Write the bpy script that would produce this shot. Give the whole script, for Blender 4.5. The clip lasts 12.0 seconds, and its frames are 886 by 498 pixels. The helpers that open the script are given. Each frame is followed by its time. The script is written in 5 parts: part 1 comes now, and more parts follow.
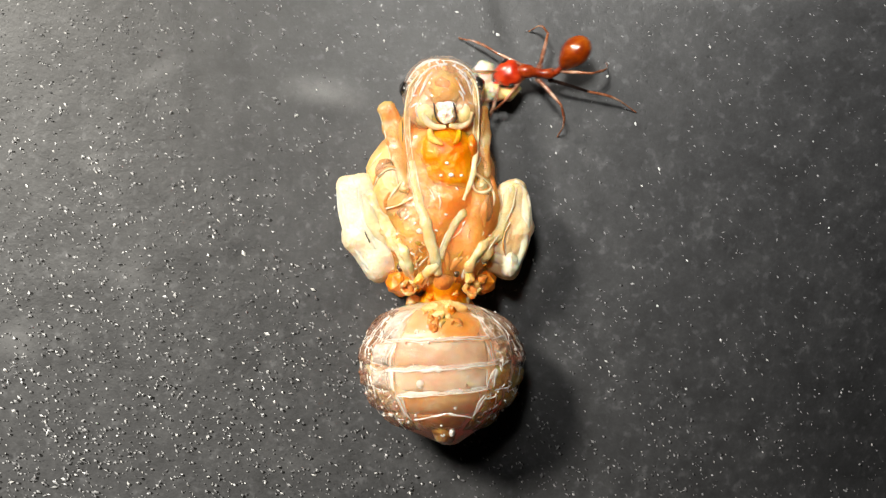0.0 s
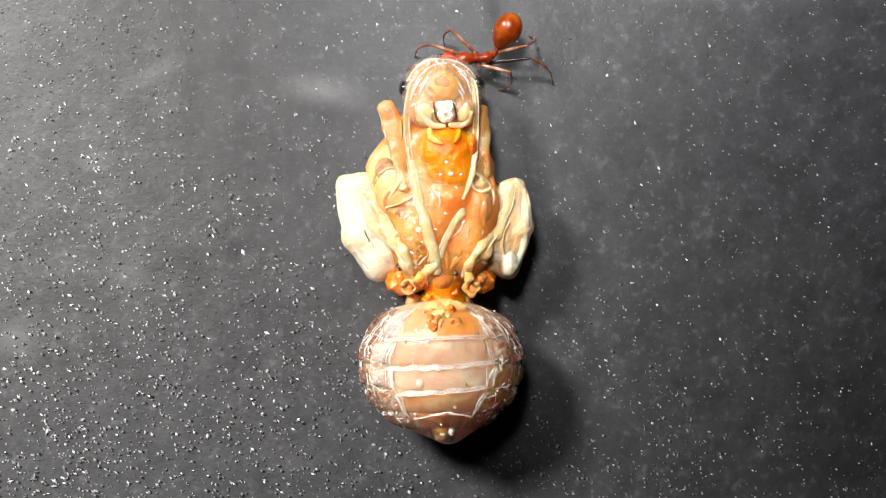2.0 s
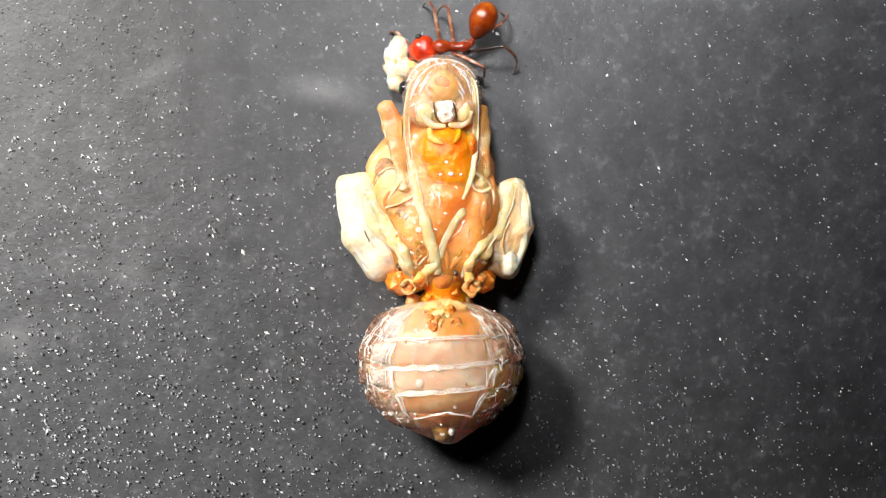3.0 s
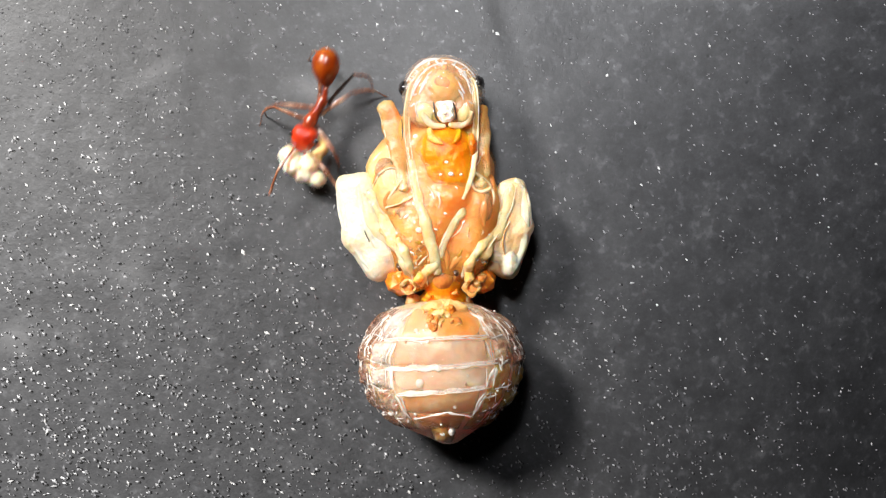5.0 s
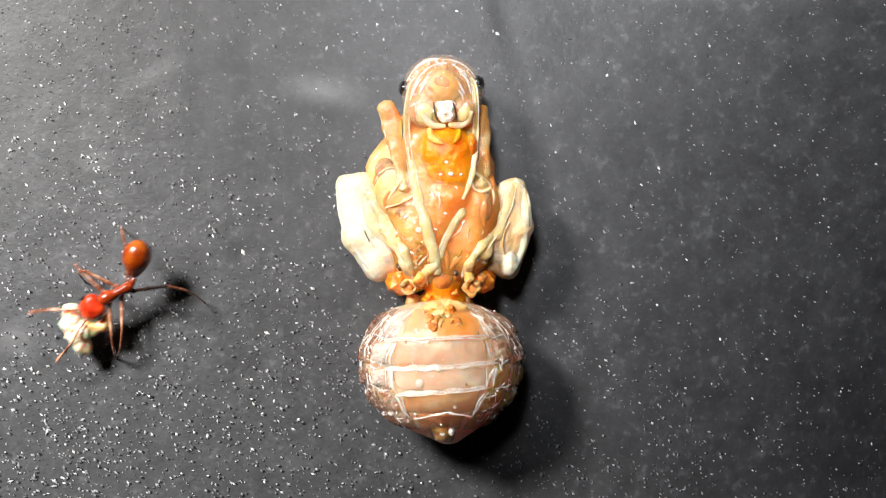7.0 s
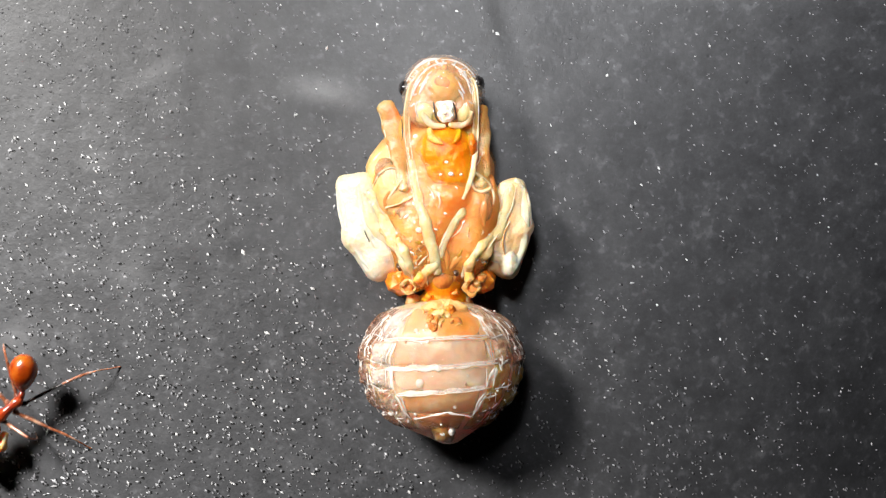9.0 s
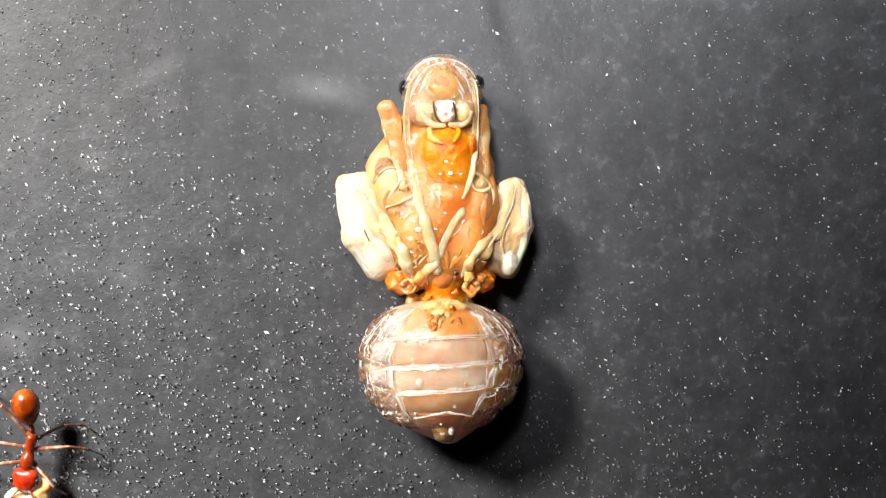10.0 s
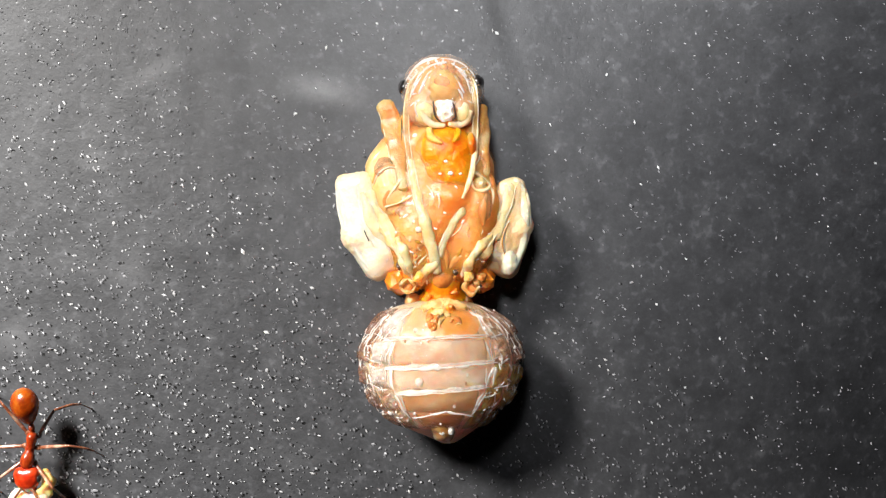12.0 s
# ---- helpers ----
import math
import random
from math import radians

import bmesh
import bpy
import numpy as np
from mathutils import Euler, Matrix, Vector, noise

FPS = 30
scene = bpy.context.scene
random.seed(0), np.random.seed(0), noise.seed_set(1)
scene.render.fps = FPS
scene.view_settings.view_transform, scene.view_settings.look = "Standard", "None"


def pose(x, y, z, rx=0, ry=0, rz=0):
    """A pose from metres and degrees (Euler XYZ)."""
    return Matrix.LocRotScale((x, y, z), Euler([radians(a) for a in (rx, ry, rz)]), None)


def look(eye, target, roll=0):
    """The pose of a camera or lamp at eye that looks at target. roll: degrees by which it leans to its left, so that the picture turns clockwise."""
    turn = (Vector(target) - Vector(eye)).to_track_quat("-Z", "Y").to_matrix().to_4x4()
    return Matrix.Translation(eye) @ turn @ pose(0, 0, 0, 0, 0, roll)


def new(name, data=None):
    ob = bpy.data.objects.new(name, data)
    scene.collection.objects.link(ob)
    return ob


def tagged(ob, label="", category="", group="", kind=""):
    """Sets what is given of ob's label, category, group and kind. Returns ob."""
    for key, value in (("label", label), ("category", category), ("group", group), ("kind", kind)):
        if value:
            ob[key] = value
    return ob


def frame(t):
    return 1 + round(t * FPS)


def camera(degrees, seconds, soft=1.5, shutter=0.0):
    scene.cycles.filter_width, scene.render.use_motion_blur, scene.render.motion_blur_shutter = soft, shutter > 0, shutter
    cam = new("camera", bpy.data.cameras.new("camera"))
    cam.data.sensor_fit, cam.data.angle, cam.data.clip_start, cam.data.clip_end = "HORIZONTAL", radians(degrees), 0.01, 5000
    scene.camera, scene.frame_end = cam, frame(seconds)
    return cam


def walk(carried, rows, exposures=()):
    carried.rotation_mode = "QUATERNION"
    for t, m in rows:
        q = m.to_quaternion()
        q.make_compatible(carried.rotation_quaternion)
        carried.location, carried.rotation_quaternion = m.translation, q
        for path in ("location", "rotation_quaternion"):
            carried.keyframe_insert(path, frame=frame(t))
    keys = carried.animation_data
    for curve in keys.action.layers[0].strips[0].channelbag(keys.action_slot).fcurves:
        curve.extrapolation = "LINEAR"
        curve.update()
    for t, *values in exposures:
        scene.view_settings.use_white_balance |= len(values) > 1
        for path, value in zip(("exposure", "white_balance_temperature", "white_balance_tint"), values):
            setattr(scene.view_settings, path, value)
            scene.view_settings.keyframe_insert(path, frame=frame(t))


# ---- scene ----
# ---- camera ----
# A phone held still over a small specimen: 54 mm above the sheet, looking straight down.
cam = camera(40, 12.0, soft=1.3, shutter=1.0)
walk(cam, [
    (0.0, pose(-0.000017, 0.000040, 0.05385)),
    (1.0, pose(-0.000008, 0.000030, 0.05385)),
    (2.0, pose(0.0, 0.0, 0.05385)),
    (9.0, pose(0.0, 0.0, 0.05385)),
    (10.0, pose(0.000006, -0.000020, 0.05385)),
    (12.0, pose(0.000020, -0.000030, 0.05385)),
], exposures=[(0.0, 0.09, 7050, 7), (0.4, 0.28, 6950, 5), (1.0, 0.24, 6800, 7), (2.2, 0.16, 6600, 10), (5.5, 0.21, 6500, 10), (12.0, 0.17, 6500, 10)])

MM = 0.001

# ---- light ----
world = bpy.data.worlds.new("room_light")
scene.world = world
world.use_nodes = True
# a dim room: pale walls all round, a dark ceiling overhead
wt = world.node_tree
wc = wt.nodes.new("ShaderNodeTexCoord")
ws = wt.nodes.new("ShaderNodeSeparateXYZ")
wr = wt.nodes.new("ShaderNodeValToRGB")
wt.links.new(wc.outputs["Generated"], ws.inputs["Vector"])
wt.links.new(ws.outputs["Z"], wr.inputs["Fac"])
wt.links.new(wr.outputs["Color"], wt.nodes["Background"].inputs["Color"])
wr.color_ramp.elements[0].position, wr.color_ramp.elements[0].color = 0.0, (0.95, 0.97, 1.0, 1)
wr.color_ramp.elements[1].position, wr.color_ramp.elements[1].color = 0.75, (0.10, 0.11, 0.12, 1)
wt.nodes["Background"].inputs["Strength"].default_value = 0.007

# a small work lamp with a soft-edged beam, up and to one side
lamp_data = bpy.data.lights.new("work_lamp", "SPOT")
lamp_data.spot_size = radians(70)
lamp_data.spot_blend = 1.0
lamp_data.shadow_soft_size = 0.0115
lamp_data.energy = 1.23
lamp_data.color = (1.0, 0.98, 0.95)
lamp = new("work_lamp", lamp_data)
lamp.matrix_world = look((-0.056, 0.047, 0.071), (-0.029, -0.031, 0.0))
# a small torch, nearly overhead
torch_data = bpy.data.lights.new("torch", "SPOT")
torch_data.spot_size = radians(79)
torch_data.spot_blend = 1.0
torch_data.shadow_soft_size = 0.0045
torch_data.energy = 0.182
torch_data.color = (0.97, 0.98, 1.0)
torch = new("torch", torch_data)
torch.matrix_world = look((-0.005, 0.022, 0.053), (0.0215, 0.0225, 0.0))


# ---- materials ----
def nodes_of(name):
    m = bpy.data.materials.new(name)
    m.use_nodes = True
    t = m.node_tree
    return m, t, t.nodes["Principled BSDF"]


def noise_node(t, scale, detail=4.0, rough=0.55, coord="Object"):
    tc = t.nodes.new("ShaderNodeTexCoord")
    n = t.nodes.new("ShaderNodeTexNoise")
    n.inputs["Scale"].default_value = scale
    n.inputs["Detail"].default_value = detail
    n.inputs["Roughness"].default_value = rough
    t.links.new(tc.outputs[coord], n.inputs["Vector"])
    return n


def ramp_node(t, source, stops):
    r = t.nodes.new("ShaderNodeValToRGB")
    e = r.color_ramp.elements
    while len(e) < len(stops):
        e.new(0.5)
    for k, (p, c) in enumerate(stops):
        e[k].position = p
        e[k].color = (*c, 1)
    t.links.new(source, r.inputs["Fac"])
    return r


def flesh(name, dark, mid, pale, rough=0.3, sss=1.0, radius=0.6, grain=900, fine=5000, bump=0.035, coat=0.4, spec=0.5, see=0.0, thin=1.0):
    """Soft, moist, translucent insect skin: blotches, fine grain and wrinkles."""
    m, t, b = nodes_of(name)
    n1 = noise_node(t, grain, 5.0, 0.6)
    r = ramp_node(t, n1.outputs["Fac"], [(0.3, dark), (0.5, mid), (0.72, pale)])
    t.links.new(r.outputs["Color"], b.inputs["Base Color"])
    b.inputs["Roughness"].default_value = rough
    b.inputs["Subsurface Weight"].default_value = sss
    b.inputs["Subsurface Radius"].default_value = (1.0, 0.55, 0.28)
    b.inputs["Subsurface Scale"].default_value = radius * MM
    b.inputs["Specular IOR Level"].default_value = spec
    b.inputs["Coat Weight"].default_value = coat
    b.inputs["Coat Roughness"].default_value = 0.08
    b.inputs["Transmission Weight"].default_value = see
    b.inputs["Alpha"].default_value = thin
    n2 = noise_node(t, fine, 4.0, 0.65)
    n3 = noise_node(t, grain * 1.7, 3.0, 0.5)
    mix = t.nodes.new("ShaderNodeMath")
    mix.operation = "MULTIPLY_ADD"
    mix.inputs[1].default_value = 2.5
    t.links.new(n3.outputs["Fac"], mix.inputs[0])
    t.links.new(n2.outputs["Fac"], mix.inputs[2])
    bp = t.nodes.new("ShaderNodeBump")
    bp.inputs["Strength"].default_value = 0.8
    bp.inputs["Distance"].default_value = bump * MM
    t.links.new(mix.outputs[0], bp.inputs["Height"])
    t.links.new(bp.outputs["Normal"], b.inputs["Normal"])
    t.links.new(bp.outputs["Normal"], b.inputs["Coat Normal"])
    return m


AMBER = flesh("amber_skin", (0.78, 0.17, 0.008), (0.90, 0.29, 0.034), (0.94, 0.40, 0.095), radius=2.4, grain=420, rough=0.42, coat=0.35, spec=0.35, bump=0.07)
DEEP_AMBER = flesh("deep_amber_skin", (0.84, 0.16, 0.001), (0.95, 0.28, 0.004), (0.97, 0.40, 0.02), grain=900, radius=1.6, rough=0.35, coat=0.4, spec=0.35, bump=0.05)
HONEY = flesh("honey_skin", (0.88, 0.30, 0.04), (0.95, 0.43, 0.10), (0.97, 0.62, 0.28), sss=0.8, radius=0.8, grain=900, coat=0.15, rough=0.4, spec=0.3, bump=0.05)
RUST = flesh("rust_skin", (0.36, 0.09, 0.015), (0.62, 0.21, 0.04), (0.80, 0.38, 0.12), grain=1500, sss=0.5, radius=0.3)
PEACH = flesh("peach_skin", (0.87, 0.48, 0.20), (0.93, 0.64, 0.37), (0.95, 0.79, 0.59), rough=0.4, sss=0.6, radius=1, coat=0.2, bump=0.07, grain=500)
CREAM = flesh("cream_skin", (0.81, 0.56, 0.33), (0.89, 0.72, 0.51), (0.93, 0.84, 0.70), rough=0.45, sss=0.6, radius=0.8, coat=0.15, bump=0.07, grain=600)
BROW = flesh("brow_spot", (0.50, 0.15, 0.03), (0.66, 0.26, 0.07), (0.80, 0.42, 0.16), rough=0.3, sss=0.5, radius=0.3, coat=0.4, grain=1500, bump=0.03, thin=0.5)
LABRUM = flesh("ivory_lip", (0.70, 0.46, 0.30), (0.90, 0.78, 0.66), (0.97, 0.93, 0.88), rough=0.4, sss=0.6, radius=0.2, coat=0.3, grain=2600, bump=0.08)
CHEEK = flesh("honey_cheek", (0.86, 0.437, 0.107), (0.93, 0.589, 0.221), (0.95, 0.722, 0.377), rough=0.35, sss=0.7, radius=0.8, coat=0.3, grain=700, bump=0.05)
STRAW = flesh("straw_skin", (0.86, 0.41, 0.145), (0.93, 0.56, 0.265), (0.96, 0.72, 0.45), sss=0.7, radius=0.9, grain=900, coat=0.3, rough=0.35, bump=0.06)
IVORY = flesh("ivory_skin", (0.798, 0.424, 0.175), (0.855, 0.581, 0.323), (0.893, 0.737, 0.553), rough=0.35, sss=0.5, radius=0.5, coat=0.25, grain=1500)
KNEE = flesh("knee_skin", (0.64, 0.13, 0.004), (0.84, 0.24, 0.015), (0.92, 0.38, 0.06), rough=0.3, sss=0.4, radius=0.7, coat=0.4, bump=0.05, grain=1100)
GLASSY = flesh("glassy_skin", (0.84, 0.38, 0.17), (0.93, 0.53, 0.30), (0.96, 0.66, 0.46), rough=0.3, sss=1.0, radius=4.0, coat=0.5, bump=0.08, grain=700)
TERGITE = flesh("tergite_skin", (0.32, 0.15, 0.08), (0.56, 0.32, 0.20), (0.93, 0.80, 0.68), rough=0.14, sss=0.6, radius=0.5, coat=1.0, bump=0.3, grain=1500, fine=5000, thin=0.58)
BROWN_GLASSY = flesh("brown_glassy_skin", (0.13, 0.05, 0.028), (0.26, 0.12, 0.075), (0.50, 0.31, 0.22), rough=0.16, sss=0.5, radius=0.5, coat=1.0, bump=0.3, grain=1300, fine=5000, thin=0.62)
PLATE = flesh("belly_plate", (0.54, 0.26, 0.15), (0.80, 0.50, 0.34), (0.94, 0.77, 0.63), rough=0.26, sss=0.6, radius=0.5, coat=1.0, bump=0.08, grain=620, fine=2200, spec=0.7, thin=0.44)
PLATE_PALE = flesh("belly_plate_brown", (0.60, 0.18, 0.03), (0.82, 0.33, 0.09), (0.92, 0.54, 0.26), rough=0.26, sss=0.6, radius=0.5, coat=1.0, bump=0.08, grain=620, fine=2200, spec=0.7, thin=0.42)
# near-white skin; on folds and beads its tone paints glints
RIM = flesh("pale_rim", (0.88, 0.74, 0.58), (0.95, 0.87, 0.76), (0.97, 0.95, 0.91), rough=0.2, sss=0.0, coat=0.8, grain=2500, bump=0.03)
AMBER_GLOW = flesh("amber_glow_skin", (0.74, 0.22, 0.03), (0.90, 0.36, 0.07), (0.95, 0.56, 0.22), rough=0.16, sss=1.0, radius=1.5, coat=1.0, bump=0.10, grain=900, fine=5000, thin=0.50)
PLATE_AMBER = flesh("belly_plate_amber", (0.7, 0.276, 0.082), (0.86, 0.442, 0.18), (0.92, 0.626, 0.369), rough=0.28, sss=0.5, radius=0.3, coat=0.8, spec=0.5, bump=0.06, grain=620, thin=0.55)
DIMPLE_SHADE = flesh("dimple_shade", (0.22, 0.10, 0.04), (0.36, 0.19, 0.08), (0.52, 0.30, 0.14), rough=0.3, sss=0.4, radius=0.4, coat=0.6, bump=0.05, grain=800, thin=0.42)
BLUSH = flesh("red_orange_skin", (0.80, 0.10, 0.002), (0.93, 0.17, 0.004), (0.96, 0.28, 0.02), rough=0.3, sss=0.8, radius=0.8, coat=0.5, bump=0.05, grain=900)
STAIN = flesh("orange_stain", (0.80, 0.25, 0.02), (0.90, 0.37, 0.06), (0.94, 0.50, 0.14), rough=0.28, sss=0.6, radius=0.5, coat=0.8, bump=0.05, grain=700, thin=0.55)
HIP = flesh("hip_skin", (0.68, 0.27, 0.07), (0.85, 0.45, 0.17), (0.92, 0.62, 0.34), rough=0.32, sss=0.6, radius=0.9, coat=0.15, spec=0.3, bump=0.05, grain=700)
VEIL = flesh("veil_skin", (0.72, 0.233, 0.051), (0.84, 0.372, 0.119), (0.91, 0.558, 0.297), rough=0.25, sss=0.8, radius=1, coat=0.5, bump=0.06, grain=1000, see=0.2)
EYE = flesh("black_eye", (0.006, 0.005, 0.005), (0.012, 0.010, 0.010), (0.03, 0.025, 0.02), rough=0.2, sss=0.0, coat=0.6, bump=0.006)
# near-black that puts the shade in grooves, gaps and creases into colour
GROOVE_SHADE = flesh("groove_shade", (0.010, 0.005, 0.003), (0.03, 0.012, 0.006), (0.08, 0.03, 0.01), rough=0.4, sss=0.0, bump=0.006)
ANT_RED = flesh("ant_red_shell", (0.14, 0.012, 0.002), (0.31, 0.034, 0.005), (0.50, 0.10, 0.020), rough=0.22, sss=0.35, radius=0.25, grain=2200, fine=14000, bump=0.010, coat=0.6)
ANT_HEAD = flesh("ant_head_shell", (0.30, 0.014, 0.003), (0.52, 0.030, 0.006), (0.62, 0.07, 0.014), rough=0.24, sss=0.35, radius=0.25, grain=2500, fine=14000, bump=0.008, coat=0.3)
ANT_GASTER = flesh("ant_gaster_shell", (0.09, 0.010, 0.001), (0.27, 0.036, 0.002), (0.48, 0.12, 0.010), rough=0.24, sss=0.4, radius=0.3, grain=1300, fine=14000, bump=0.008, coat=0.4)
ANT_LEG = flesh("ant_leg_shell", (0.07, 0.018, 0.008), (0.30, 0.10, 0.045), (0.74, 0.48, 0.34), rough=0.25, sss=0.3, radius=0.1, grain=1500, fine=16000, bump=0.006, coat=1.0)
ANT_DARK = flesh("ant_dark_shell", (0.004, 0.003, 0.002), (0.010, 0.006, 0.005), (0.03, 0.014, 0.010), rough=0.25, sss=0.0, grain=2600, bump=0.004, coat=0.3)
SCRAP = flesh("pale_scrap", (0.80, 0.58, 0.34), (0.91, 0.78, 0.57), (0.96, 0.90, 0.78), rough=0.5, radius=0.4, coat=0.1, bump=0.05, grain=1500)
SCRAP_YELLOW = flesh("yellow_scrap", (0.72, 0.40, 0.12), (0.86, 0.60, 0.26), (0.92, 0.74, 0.42), rough=0.4, radius=0.4, coat=0.2, bump=0.03, grain=1500)


def pits(t, scale, small, spread):
    """Round pits of random size, one to a cell: a height from 0 in a pit to 1 outside."""
    tc = t.nodes.new("ShaderNodeTexCoord")
    v = t.nodes.new("ShaderNodeTexVoronoi")
    v.voronoi_dimensions = "2D"
    v.inputs["Scale"].default_value = scale
    t.links.new(tc.outputs["Object"], v.inputs["Vector"])
    sep = t.nodes.new("ShaderNodeSeparateColor")
    t.links.new(v.outputs["Color"], sep.inputs["Color"])
    cube = t.nodes.new("ShaderNodeMath")
    cube.operation = "POWER"
    cube.inputs[1].default_value = 2.5
    t.links.new(sep.outputs["Red"], cube.inputs[0])
    size = t.nodes.new("ShaderNodeMath")
    size.operation = "MULTIPLY_ADD"
    size.inputs[1].default_value, size.inputs[2].default_value = spread, small
    t.links.new(cube.outputs[0], size.inputs[0])
    m = t.nodes.new("ShaderNodeMapRange")
    m.interpolation_type = "SMOOTHSTEP"
    t.links.new(v.outputs["Distance"], m.inputs["Value"])
    t.links.new(size.outputs[0], m.inputs["From Max"])
    return m.outputs["Result"], size.outputs[0]


def film(name, tone, alpha, rough=0.1, bump=0.05, grain=1500, fine=6000, wet_part=0.045):
    """Thin clear wet skin: mostly see-through, a little milky, with a glossy wrinkled surface."""
    m, t, b = nodes_of(name)
    t.nodes.remove(b)
    out = t.nodes["Material Output"]
    n = noise_node(t, grain * 0.5, 4.0, 0.6)
    r = t.nodes.new("ShaderNodeMapRange")
    r.inputs["From Min"].default_value, r.inputs["From Max"].default_value = 0.3, 0.7
    r.inputs["To Min"].default_value, r.inputs["To Max"].default_value = alpha * 0.4, alpha * 1.6
    t.links.new(n.outputs["Fac"], r.inputs["Value"])
    clear = t.nodes.new("ShaderNodeBsdfTransparent")
    milk = t.nodes.new("ShaderNodeBsdfDiffuse")
    milk.inputs["Color"].default_value = (*tone, 1)
    wet = t.nodes.new("ShaderNodeBsdfGlossy")
    wet.inputs["Roughness"].default_value = rough
    n2 = noise_node(t, fine, 3.0, 0.6)
    n3 = noise_node(t, grain, 3.0, 0.5)
    mix = t.nodes.new("ShaderNodeMath")
    mix.operation = "MULTIPLY_ADD"
    mix.inputs[1].default_value = 2.5
    t.links.new(n3.outputs["Fac"], mix.inputs[0])
    t.links.new(n2.outputs["Fac"], mix.inputs[2])
    bp = t.nodes.new("ShaderNodeBump")
    bp.inputs["Strength"].default_value = 1.0
    bp.inputs["Distance"].default_value = bump * MM
    t.links.new(mix.outputs[0], bp.inputs["Height"])
    t.links.new(bp.outputs["Normal"], wet.inputs["Normal"])
    m1 = t.nodes.new("ShaderNodeMixShader")
    t.links.new(r.outputs["Result"], m1.inputs[0])
    t.links.new(clear.outputs[0], m1.inputs[1])
    t.links.new(milk.outputs[0], m1.inputs[2])
    m2 = t.nodes.new("ShaderNodeMixShader")
    m2.inputs[0].default_value = wet_part
    t.links.new(m1.outputs[0], m2.inputs[1])
    t.links.new(wet.outputs[0], m2.inputs[2])
    t.links.new(m2.outputs[0], out.inputs["Surface"])
    return m


FILM = film("clear_film", (0.97, 0.52, 0.18), 0.11, rough=0.30, bump=0.04, grain=600, fine=2500, wet_part=0.025)
HEAD_FILM = film("crown_film", (0.92, 0.78, 0.64), 0.10, bump=0.09, grain=1100, fine=4200, wet_part=0.05)
SHEEN_FILM = film("sheen_film", (0.98, 0.93, 0.86), 0.26, bump=0.05, wet_part=0.02)
SEAM_MILK = film("seam_milk", (0.96, 0.90, 0.84), 0.50, rough=0.2, bump=0.08, grain=1600, fine=5000, wet_part=0.06)
GASTER_FILM = film("gaster_film", (0.92, 0.76, 0.62), 0.05, rough=0.14, bump=0.06, grain=1100, fine=4500, wet_part=0.022)


